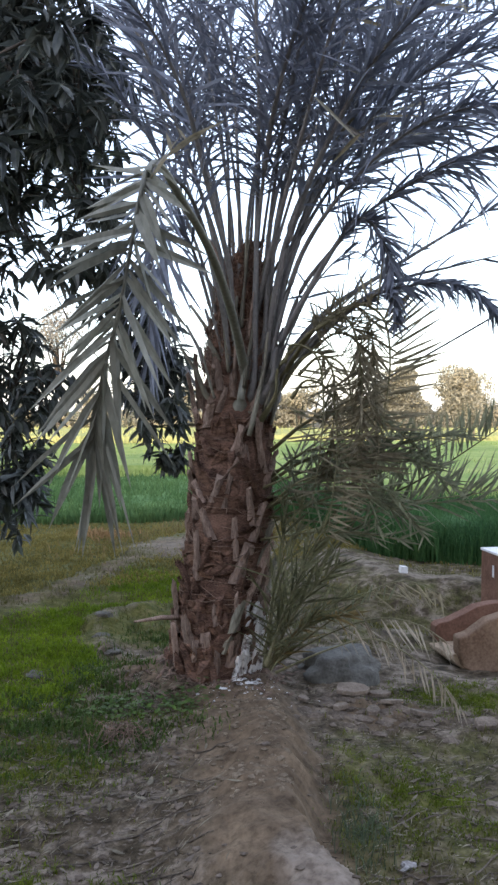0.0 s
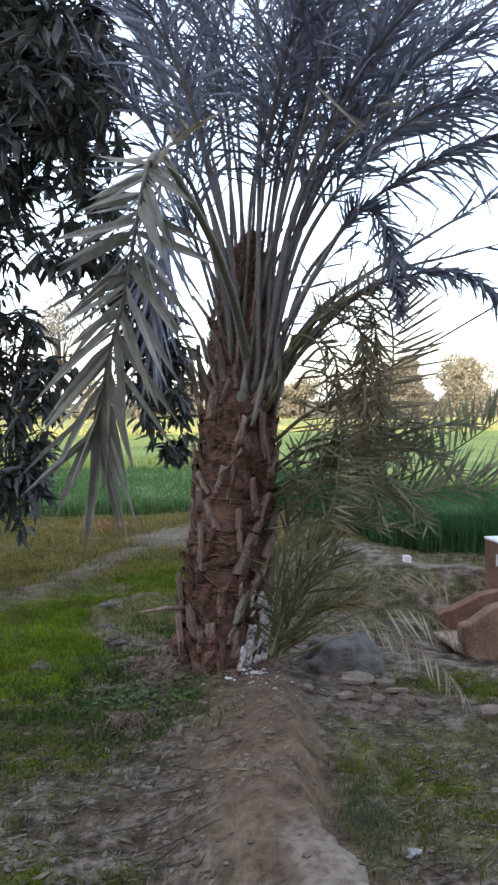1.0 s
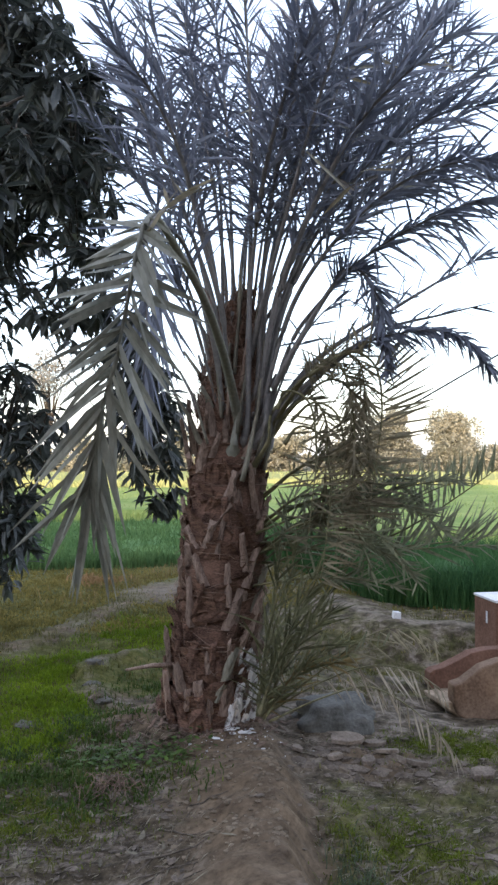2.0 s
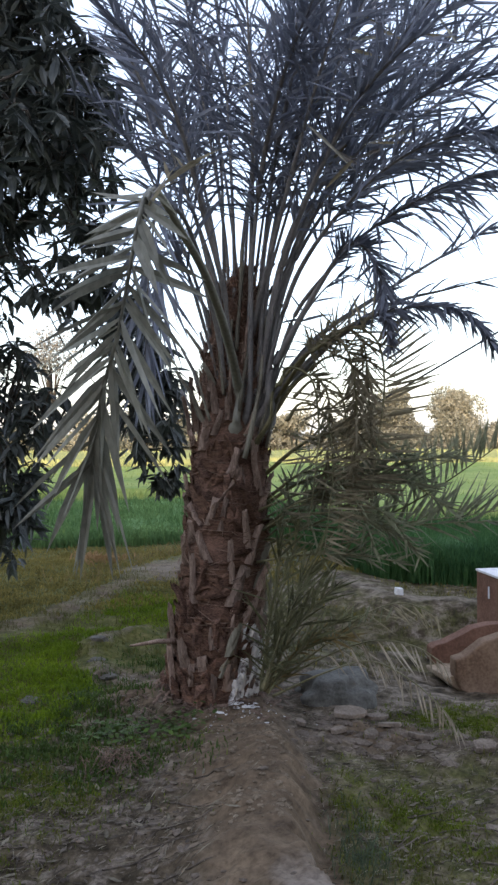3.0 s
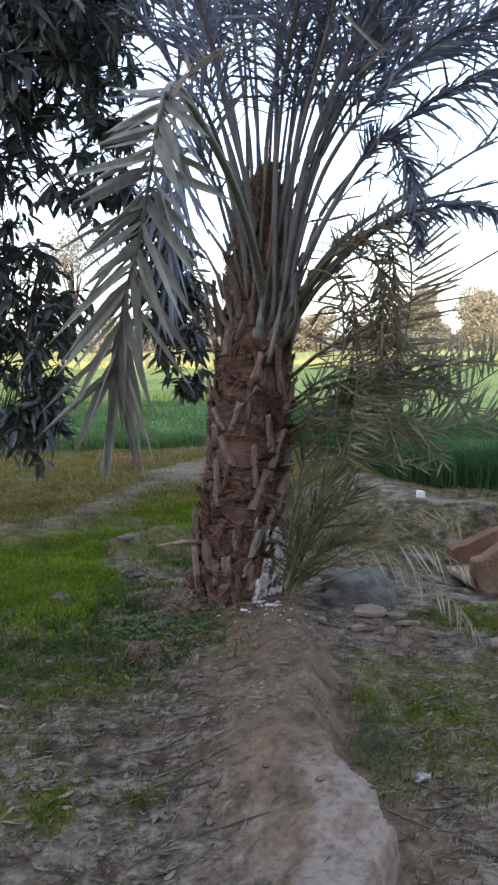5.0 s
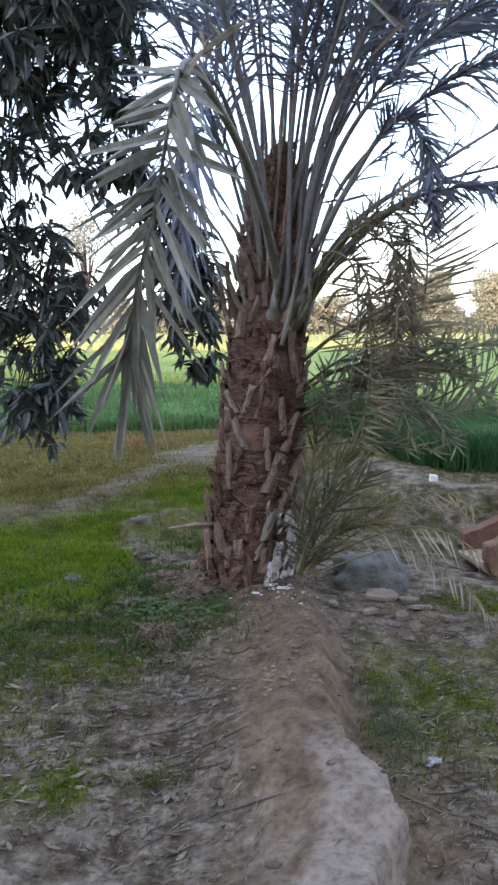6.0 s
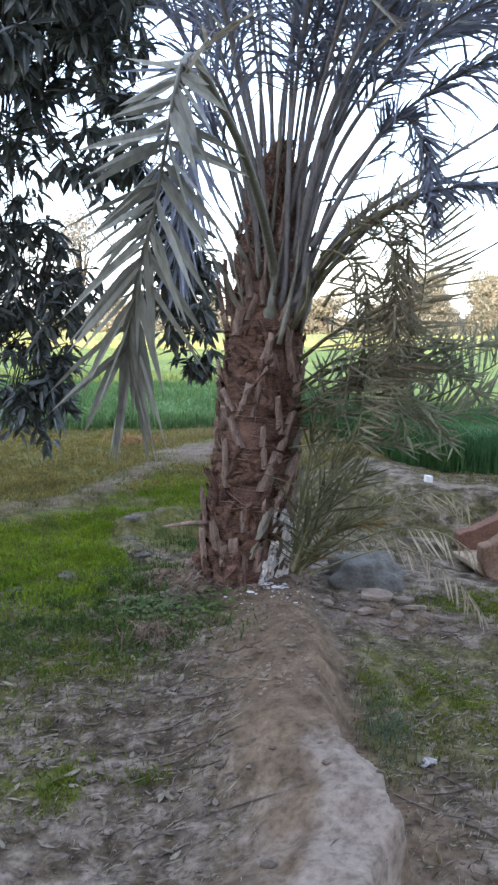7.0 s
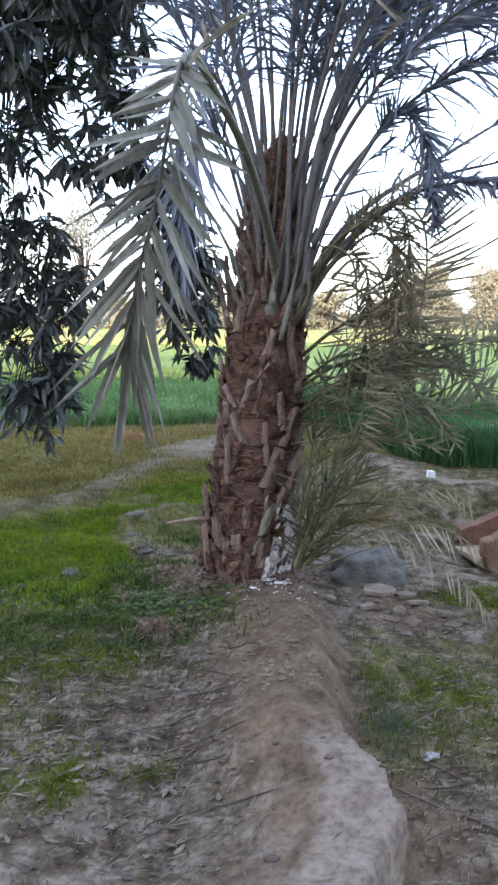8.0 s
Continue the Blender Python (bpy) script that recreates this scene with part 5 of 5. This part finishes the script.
arch(PALM, [(0.14, 4.45, 0.99), (0.57, 4.5, 0.93), (0.81, 4.4, 0.99), (1.06, 4.3, 1.03), (1.4, 4.2, 1.09)], leaf=0.32, thick=0.016, bare=0.36, seed=43, flat=True, pairs=34, vee=(35, 120), angle=(72, 46), material=M_LEAFG, stalk=M_STALKG, sag=0.0, wild=9, width=0.0155)
arch(PALM, [(0.12, 4.2, 1.13), (0.29, 4.1, 1.29), (0.43, 4.05, 1.29), (0.56, 4, 1.15), (0.64, 3.95, 0.93)], leaf=0.21, thick=0.016, bare=0.3, seed=44, pairs=40, material=M_LEAFG, stalk=M_STALKG, sag=0.03, wild=16, width=0.0125)
arch(PALM, [(0.12, 4.3, 0.97), (0.35, 4.2, 1.07), (0.61, 4.1, 1.06), (0.85, 4, 0.92)], leaf=0.21, thick=0.016, bare=0.2, seed=45, pairs=40, material=M_LEAFG, stalk=M_STALKG, sag=0.03, wild=16, width=0.0125)
for i in range(6):
    frond(PALM, 0.78 + 0.07 * i, -30 + 13 * ((i * 3) % 6), 14 + 5 * ((i * 5) % 6), 0.85 + 0.1 * ((i * 2) % 6), 24 + 7 * ((i * 3) % 5), 1.6, thick=0.013, seed=80 + i, material=M_LEAFG, pairs=36, leaf=0.24, width=0.0125, angle=(70, 40), sag=0.02, wild=20, stalk=M_STALKG)
arch(PALM, [(0.35, 4.2, 1.04), (0.58, 4.1, 1.14), (0.8, 4.05, 1.25), (0.99, 4, 1.34), (1.14, 3.95, 1.39)], leaf=0.27, thick=0.012, bare=0.25, seed=46, flat=True, pairs=22, vee=(60, 115), angle=(92, 60), sag=0.0, wild=16, width=0.0145, material=M_LEAFG, stalk=M_STALKG)
arch(PALM, [(0.13, 4.3, 0.91), (0.48, 4.25, 0.9), (0.77, 4.2, 0.99), (1.04, 4.1, 1.03), (1.3, 4, 1.05)], leaf=0.24, thick=0.014, bare=0.4, seed=47, flat=True, pairs=32, vee=(-60, 80), angle=(66, 46), sag=0.02, wild=12, width=0.0145, material=M_LEAFG, stalk=M_STALKG)
arch(PALM, [(0.13, 4.3, 0.88), (0.36, 4.25, 1.01), (0.56, 4.2, 1.06), (0.74, 4.15, 1.0), (0.86, 4.1, 0.9)], leaf=0.22, thick=0.014, bare=0.2, seed=48, pairs=40, angle=(70, 42), sag=0.02, wild=18, width=0.012, material=M_LEAFG, stalk=M_STALKG)
arch(PALM, [(0.13, 4.2, 0.99), (0.29, 4.15, 1.14), (0.52, 4.1, 1.17), (0.74, 4.05, 1.06), (0.88, 4, 0.87)], leaf=0.22, thick=0.014, bare=0.2, seed=49, pairs=40, angle=(70, 42), sag=0.02, wild=18, width=0.012, material=M_LEAFG, stalk=M_STALKG)
# fronds bent over beside the broken one, and its torn-off end
arch(PALM, [(-0.1, 4.3, 1.76), (-0.16, 4.1, 2.15), (-0.25, 3.8, 2.45), (-0.33, 3.6, 2.53), (-0.38, 3.5, 2.47), (-0.41, 3.48, 2.25), (-0.43, 3.5, 1.96), (-0.44, 3.52, 1.72)], leaf=0.42, thick=0.022, bare=0.46, seed=61, pairs=38, width=0.019, angle=(58, 18), vee=(-45, 45), sag=0.12, wild=12)
arch(PALM, [(-0.13, 4.35, 1.74), (-0.21, 4.25, 2.06), (-0.3, 4.1, 2.35), (-0.38, 4, 2.41), (-0.42, 3.95, 2.29), (-0.43, 3.95, 2.02)], leaf=0.36, thick=0.020, bare=0.50, seed=62, pairs=30, width=0.016, angle=(58, 18), vee=(-60, 60), sag=0.12, wild=14)
arch(PALM, [(-0.27, 2.1, 2.07), (-0.25, 2.13, 2.13), (-0.22, 2.17, 2.18), (-0.17, 2.2, 2.23)], leaf=0.14, thick=0.010, bare=0.05, seed=63, pairs=8, width=0.014, flat=True, material=M_LEAFB, angle=(40, 24), angle_b=(62, 40), vee=(-25, 25), sag=0.1, wild=8, even=0.9)
# the broken pale frond that arches forward and hangs in front
arch(PALM, [(-0.03, 4.25, 1.73), (-0.09, 3.85, 1.99), (-0.16, 3.3, 2.15), (-0.22, 2.75, 2.2), (-0.25, 2.35, 2.2), (-0.26, 2.15, 2.15), (-0.28, 2.08, 2.05), (-0.31, 2.1, 1.91), (-0.35, 2.15, 1.75), (-0.4, 2.22, 1.62), (-0.43, 2.28, 1.51), (-0.45, 2.33, 1.38)], leaf=0.42, width=0.029, thick=0.034, material=M_PALE, stalk=M_PALE, pairs=38, bare=0.747, sag=0.07, vee=(-28, 28), ragged=0.09, single=True, flat=True,
     angle=(90, 22), angle_b=(52, 14), even=0.95, grow=0.62, wild=12, n=110, seed=60, label="broken frond hanging down with broad pale leaflets")


# loose broad leaflets caught in the crown
for i in range(24):
    rl = np.random.default_rng(500 + i)
    al = unit(np.array([rl.choice((-1, 1, 1)) * rl.uniform(0.3, 1.0), 0.1, rl.uniform(-0.9, 0.7)]))
    at = np.array([rl.uniform(0.05, 1.15), 3.85 + rl.uniform(-0.15, 0.25), rl.uniform(2.75, 3.55)])
    v, f = leaflet(at, al, unit(np.cross(al, (0.2, 1, 0.1))), rl.uniform(0.16, 0.34), rl.uniform(0.010, 0.022), 0.05, 0.2)
    part("leaflet", v, f, (M_PALE, M_LEAFB, M_STALK)[i % 3], PALM)


def offshoot():
    root = tagged(new("palm_offshoot"), "young palm offshoot with spiky olive leaves at the trunk's foot", "palm")
    arch(root, [(0.08, 4.2, 0.14), (0.12, 4.15, 0.49), (0.17, 4.1, 0.76), (0.18, 4.05, 0.99)], leaf=0.30, pairs=26, bare=0.08, thick=0.014, seed=110, material=M_SHOOT, stalk=M_STALKG, sag=0.08, wild=20, width=0.0125, angle=(50, 24), vee=(-70, 70))
    arch(root, [(0.09, 4.15, 0.17), (0.19, 4.1, 0.47), (0.29, 4.05, 0.71), (0.38, 4, 0.92)], leaf=0.30, pairs=26, bare=0.08, thick=0.014, seed=111, material=M_SHOOT, stalk=M_STALKG, sag=0.08, wild=20, width=0.0125, angle=(50, 24), vee=(-70, 70))
    arch(root, [(0.1, 4.1, 0.17), (0.21, 4, 0.44), (0.33, 3.95, 0.62), (0.44, 3.9, 0.74)], leaf=0.28, pairs=26, bare=0.08, thick=0.014, seed=112, material=M_SHOOT, stalk=M_STALKG, sag=0.08, wild=20, width=0.0125, angle=(50, 24), vee=(-70, 70))
    arch(root, [(0.09, 4.25, 0.16), (0.24, 4.25, 0.46), (0.39, 4.25, 0.68), (0.53, 4.25, 0.83)], leaf=0.30, pairs=26, bare=0.08, thick=0.014, seed=113, material=M_SHOOT, stalk=M_STALKG, sag=0.08, wild=20, width=0.0125, angle=(50, 24), vee=(-70, 70))
    arch(root, [(0.1, 4.15, 0.16), (0.26, 4.1, 0.35), (0.39, 4.05, 0.44), (0.5, 4, 0.47)], leaf=0.24, pairs=26, bare=0.08, thick=0.014, seed=114, material=M_OCHRE, stalk=M_STALKG, sag=0.08, wild=20, width=0.0125, angle=(50, 24), vee=(-70, 70))
    arch(root, [(0.08, 4.2, 0.2), (0.15, 4.2, 0.53), (0.24, 4.2, 0.81), (0.28, 4.2, 1.02)], leaf=0.28, pairs=26, bare=0.08, thick=0.014, seed=115, material=M_SHOOT, stalk=M_STALKG, sag=0.08, wild=20, width=0.0125, angle=(50, 24), vee=(-70, 70))
    arch(root, [(0.11, 4.1, 0.16), (0.26, 4.05, 0.37), (0.37, 4, 0.49), (0.48, 3.95, 0.56)], leaf=0.24, pairs=26, bare=0.08, thick=0.014, seed=116, material=M_SHOOT, stalk=M_STALKG, sag=0.08, wild=20, width=0.0125, angle=(50, 24), vee=(-70, 70))
    arch(root, [(0.09, 4.05, 0.19), (0.17, 3.98, 0.47), (0.25, 3.92, 0.68), (0.29, 3.88, 0.86)], leaf=0.26, pairs=26, bare=0.08, thick=0.014, seed=117, material=M_SHOOT, stalk=M_STALKG, sag=0.08, wild=20, width=0.0125, angle=(50, 24), vee=(-70, 70))
    # dead fronds with stiff straight leaflets, lying out over the boulder
    arch(root, [(0.12, 4.15, 0.16), (0.37, 4.05, 0.34), (0.62, 3.95, 0.46), (0.82, 3.85, 0.46), (0.95, 3.8, 0.38)], leaf=0.21, pairs=17, width=0.011, thick=0.010, stalk=M_STALKG, bare=0.38, material=M_DRY, seed=150, flat=True, sag=0.0, vee=(-125, -50), single=True, angle=(74, 46), wild=14, ragged=0.15)
    arch(root, [(0.15, 4.2, 0.17), (0.38, 4.1, 0.38), (0.6, 4, 0.58), (0.78, 3.95, 0.65), (0.94, 3.9, 0.6)], leaf=0.20, pairs=14, width=0.011, thick=0.009, stalk=M_STALKG, bare=0.40, material=M_LEAFB, seed=151, flat=True, sag=0.0, vee=(-125, -50), single=True, angle=(66, 44), wild=12, ragged=0.2)
    arch(root, [(0.14, 4.1, 0.14), (0.4, 4, 0.29), (0.62, 3.95, 0.36), (0.81, 3.9, 0.28), (0.95, 3.85, 0.16), (1.02, 3.82, 0.07)], leaf=0.19, pairs=15, width=0.011, thick=0.009, stalk=M_STALKG, bare=0.55, material=M_DRY, seed=152, flat=True, sag=0.0, vee=(-120, -60), single=True, angle=(60, 26), wild=10, ragged=0.1)
    arch(root, [(0.13, 4.15, 0.16), (0.34, 4.05, 0.37), (0.54, 4, 0.51), (0.7, 3.95, 0.56)], leaf=0.16, pairs=14, width=0.010, thick=0.009, stalk=M_STALKG, bare=0.30, material=M_LEAFG, seed=153, flat=True, sag=0.0, vee=(50, 120), single=True, angle=(70, 50), wild=10, ragged=0.15)


offshoot()


# ---- mango tree ----
def mango_leaf_mesh():
    V = []
    for s, w in ((0.0, 0.10), (0.3, 0.9), (0.6, 1.0), (0.85, 0.5), (1.0, 0.0)):
        z = -0.10 * s * s
        if w:
            V += [(s, -0.13 * w, z + 0.045 * w), (s, 0, z), (s, 0.13 * w, z + 0.045 * w)]
        else:
            V.append((s, 0, z))
    F = []
    for j in range(3):
        for k in range(2):
            F.append((j * 3 + k, j * 3 + k + 1, j * 3 + 4 + k, j * 3 + 3 + k))
    F += [(9, 10, 12), (10, 11, 12)]
    return np.array(V), F


def mango():
    root = tagged(new("mango_tree"), "dark leafy mango tree with hanging branches", "tree")
    lv, lf = mango_leaf_mesh()
    r = np.random.default_rng(5)
    trunk = [(-3.6, 6.6, -0.1), (-3.5, 6.5, 1.0), (-3.3, 6.3, 2.1), (-2.9, 6.2, 3.2)]
    part("trunk", *tube(trunk, [0.24, 0.19, 0.15, 0.08], 10), M_BARK, root, "", True)
    wood = []
    # leaf masses: centre, half sizes, number of sprays
    masses = [((-1.2, 5.4, 2.45), (0.26, 0.3, 0.22), 9), ((-1.75, 5.6, 3.9), (0.80, 0.7, 1.0), 430), ((-1.1, 5.2, 3.4), (0.32, 0.4, 0.5), 36), ((-1.9, 5.7, 2.75), (0.42, 0.6, 0.5), 46), ((-1.15, 5.9, 3.7), (0.30, 0.5, 0.6), 50),
              ((-1.22, 5.7, 2.5), (0.24, 0.3, 0.16), 6), ((-1.9, 5.8, 2.0), (0.34, 0.6, 0.5), 34), ((-1.78, 5.8, 1.45), (0.42, 0.6, 0.9), 78),
              ((-0.72, 6.2, 1.75), (0.28, 0.4, 0.52), 76), ((-0.95, 6.3, 2.3), (0.30, 0.4, 0.35), 44), ((-0.58, 6.1, 1.2), (0.12, 0.2, 0.10), 9), ((-1.25, 4.4, 3.3), (0.22, 0.25, 0.2), 8), ((-1.02, 4.05, 3.38), (0.16, 0.12, 0.09), 5), ((-1.24, 4.0, 2.78), (0.10, 0.10, 0.12), 4), ((-1.0, 4.9, 2.78), (0.25, 0.2, 0.2), 9), ((-1.2, 5.6, 3.25), (0.35, 0.4, 0.3), 10), ((-2.5, 6.4, 2.6), (0.7, 0.7, 1.7), 50),
              ((-1.12, 5.5, 2.78), (0.24, 0.3, 0.20), 7), ((-0.95, 5.6, 2.55), (0.14, 0.2, 0.12), 6), ((-1.40, 5.5, 1.62), (0.22, 0.3, 0.26), 13), ((-1.60, 5.5, 1.0), (0.20, 0.3, 0.30), 36)]
    V, F = [], []
    count = 0
    for (c, hs, num) in masses:
        c, hs = np.array(c), np.array(hs)
        st = np.array(trunk[3]) if c[2] > 2.9 else np.array((-1.85, 5.7, 3.3))
        part("limb", *tube([st, (st + c) / 2 + (-0.12, 0.1, 0.25 if c[2] > 2.9 else -0.1), c], [0.035, 0.018, 0.006] if c[2] > 2.9 else [0.007, 0.005, 0.003], 6), M_BARK, root, "", True)
        for j in range(num):
            q = unit(r.normal(size=3)) * r.uniform(0.1, 1.0) ** 0.45
            p = c + q * hs
            wood.append(tube([c + (p - c) * 0.3, c + (p - c) * 0.75 + (0, 0, 0.04), p], [0.008, 0.005, 0.003], 4))
            for k in range(int(r.integers(8, 14))):
                az = k * 2.4 + r.normal() * 0.3
                el = r.uniform(-1.25, 0.15)
                x = np.array([math.cos(az) * math.cos(el), math.sin(az) * math.cos(el), math.sin(el)])
                y = unit(np.cross((0, 0, 1), x) + 0.3 * r.normal(size=3))
                y = unit(y - x * x.dot(y))
                z = np.cross(x, y)
                ln = r.uniform(0.11, 0.20)
                foot = p + r.normal(size=3) * 0.02
                w = foot + ln * (lv[:, 0:1] * x + lv[:, 1:2] * y + lv[:, 2:3] * z)
                o = len(V)
                V.extend(w)
                F.extend(tuple(i + o for i in f) for f in lf)
    part("twig_growth", *join(wood), M_BARK, root, "", True)["kind"] = "stuff"
    tagged(part("foliage", V, F, M_MANGO, root, "dense dark green lance-shaped leaves"), kind="stuff")
    return root


mango()


# ---- masonry outlet, stones and small things ----
def prism(profile, depth, bevel=0.012):
    """A solid from an (x, z) outline, pushed back along y, with rounded edges."""
    bm = bmesh.new()
    f = bm.faces.new([bm.verts.new((x, 0, z)) for x, z in profile])
    ext = bmesh.ops.extrude_face_region(bm, geom=[f])
    bmesh.ops.translate(bm, vec=(0, depth, 0), verts=[g for g in ext["geom"] if isinstance(g, bmesh.types.BMVert)])
    bmesh.ops.recalc_face_normals(bm, faces=bm.faces)
    bmesh.ops.bevel(bm, geom=list(bm.edges), offset=bevel, segments=3, profile=0.5, affect="EDGES")
    bmesh.ops.triangulate(bm, faces=[f for f in bm.faces if len(f.verts) > 4])
    bm.verts.index_update()
    V, F = [tuple(v.co) for v in bm.verts], [tuple(v.index for v in f.verts) for f in bm.faces]
    bm.free()
    return V, F


def placed(ob, m):
    ob.matrix_world = m
    return ob


def outlet():
    block = tagged(new("masonry_block"), "red-brown rendered masonry block with a white top", "masonry block")
    block.matrix_world = pose(1.90, 5.94, -0.14, 0, 0, 9.5)
    part("body", *prism([(0, 0), (0.5, 0), (0.5, 0.535), (0, 0.535)], 0.36, 0.008), M_CLAY, block)
    part("cap", *prism([(-0.006, 0.537), (0.506, 0.537), (0.506, 0.556), (-0.006, 0.556)], 0.372, 0.005), M_WHITE, block, "white plastered top").location = (0, -0.006, 0)
    part("drip", *prism([(-0.004, 0.36), (0.004, 0.36), (0.004, 0.45), (-0.004, 0.45)], 0.022, 0.001), M_WHITE, block, "white plaster drip").location = (0, 0.14, 0)
    trough = tagged(new("water_trough"), "broken clay-rendered water outlet trough with curved walls", "trough")
    trough.matrix_world = pose(0, 0, 0)
    placed(part("far_wall", *prism([(0, -0.12), (0, 0.02), (0.03, 0.04), (0.09, 0.05), (0.22, 0.105), (0.30, 0.145), (0.42, 0.165), (0.85, 0.17), (0.85, -0.12)], 0.10, 0.006), M_CLAY, trough, "red clay-rendered wall"), pose(1.28, 5.43, 0, 0, 0, 8))
    placed(part("near_wall", *prism([(0.10, -0.13), (0.03, -0.09), (0, 0.0), (0, 0.095), (0.06, 0.11), (0.12, 0.15), (0.19, 0.20), (0.31, 0.235), (0.85, 0.25), (0.85, -0.13)], 0.11, 0.014), M_CLAYT, trough, "tan clay-rendered wall"), pose(1.295, 4.88, 0, 0, 0, 6))
    placed(part("base_slab", *prism([(0, -0.03), (0.10, -0.115), (0.9, -0.11), (0.9, 0), (0, 0)], 0.56, 0.008), M_SLAB, trough, "pale tan base slab with a chipped edge"), pose(1.255, 4.925, -0.02, -7.5, 0, 4))

outlet()


def stone(name, x, y, size, seed, material, label, rz=0, sink=0.3, squash=0.0, rough=0.6, group="", lift=0.0, sub=2, smooth=False):
    ob = tagged(part(name, *lump(size, seed, rough, sub, squash), material, smooth=smooth), label, "stone", group)
    ob.matrix_world = pose(x, y, float(ground_z(x, y)) + size[2] * (0.5 - sink) + lift, 0, 0, rz)
    return ob


stone("boulder", 0.50, 4.60, (0.50, 0.42, 0.37), 3.3, M_STONE, "grey low uneven boulder beside the palm", 25, 0.58, 0.38, 0.42, sub=4, smooth=True)


def slab(name, x, y, w, d, thick, seed, rz, tilt, label, lift=0.0):
    """A broken flat piece of crusted soil or stone with chipped edges."""
    r = np.random.default_rng(seed)
    n = 8
    ring = [(0.5 * w * math.cos(6.283 * k / n) * r.uniform(0.72, 1.1), 0.5 * d * math.sin(6.283 * k / n) * r.uniform(0.72, 1.1)) for k in range(n)]
    ob = tagged(part(name, *prism(ring, thick, min(0.006, thick * 0.2)), M_RUBBLE), label, "stone", "broken stones")
    ob.matrix_world = pose(x, y, float(ground_z(x, y)) + lift, 90 + tilt, 0, rz)
    return ob


slab("flat_stone", 0.54, 4.12, 0.21, 0.13, 0.024, 61, -8, 4, "flat pale stone slab at the boulder's foot", 0.045)
slab("flat_stone", 0.685, 4.13, 0.13, 0.09, 0.020, 62, 5, -3, "flat pale stone slab at the boulder's foot", 0.04)
for i, (sx, sy, sw) in enumerate([(0.73, 4.00, 0.13), (0.46, 3.93, 0.10), (0.62, 3.92, 0.12), (0.28, 4.08, 0.09), (0.85, 3.92, 0.12), (1.14, 3.80, 0.13)]):
    slab("broken_stone", sx, sy, sw, sw * 0.7, 0.020 + 0.005 * (i % 3), 70 + i, 37 * i, 7 * (i % 5) - 14, "broken crusted stone in the soil bank", 0.004)
white = tagged(part("white_block", *prism([(-0.034, 0), (0.034, 0.004), (0.03, 0.066), (-0.032, 0.07)], 0.055, 0.006), M_WHITE), "small white block on the field bund", "block")
white.matrix_world = pose(1.36, 6.95, float(ground_z(1.36, 6.95)) - 0.01, 0, 4, 12)
stone("white_stone", 0.52, 2.56, (0.06, 0.04, 0.035), 7.5, M_CHALK, "small white stone in the grass", 20, 0.3)
for i, (sx, sy, ss) in enumerate([(-1.02, 5.55, 0.10), (-0.97, 5.2, 0.10), (-0.83, 4.85, 0.09), (-1.2, 4.45, 0.11), (-1.43, 4.2, 0.10), (-1.02, 4.0, 0.09), (-0.55, 3.55, 0.10), (0.95, 3.05, 0.07)]):
    stone("stone", sx, sy, (ss * 1.25, ss, ss * 0.7), 10 + i * 1.7, M_GREY if i < 5 else M_RUBBLE, "grey uneven field stone half sunk in soil" if i < 5 else "pale broken stone half sunk in soil", i * 40, 0.6, 0.18, 0.5, group="field stones")

for px_, py_ in ((7.86, 28.0), (12.4, 30.5), (-9.5, 27.0)):
    post = tagged(part("field_post", *tube([(0, 0, -0.1), (0.02, 0, 0.5), (0.01, 0, 1.05)], [0.035, 0.033, 0.03], 7), M_STRAW), "pale wooden marker post in the fields", "post", "field posts")
    post.location = (px_, py_, 0)
sets = []
for i in range(84):
    s_ = 0.004 + 0.012 * rng.uniform() ** 3 if i % 5 else rng.uniform(0.014, 0.034)
    px_, py_ = (-0.02 + 0.14 * rng.normal(), 4.08 + 0.10 * rng.normal()) if i % 5 else (-0.01 + 0.05 * rng.normal(), 4.16 + 0.03 * rng.normal())
    v, f = lump((s_ * 1.5, s_ * 1.2, s_ * (0.7 if i % 5 else 0.25)), 300 + i * 0.7, 0.8, 1)
    sets.append(([(a + px_, b + py_, c + float(ground_z(px_, py_)) + 0.002) for a, b, c in v], f))
stuff("lime_crumbs", *join(sets), M_ASH, "white lime crumbs spilt at the palm's foot", "lime")
cable = tagged(part("cable", *tube([(0.5, 4.4, 1.528), (1.447, 4.4, 2.075), (3.2, 4.4, 3.09)], [0.006, 0.006, 0.006], 6), M_BLACK), "thin dark cable strung from the palm", "cable")
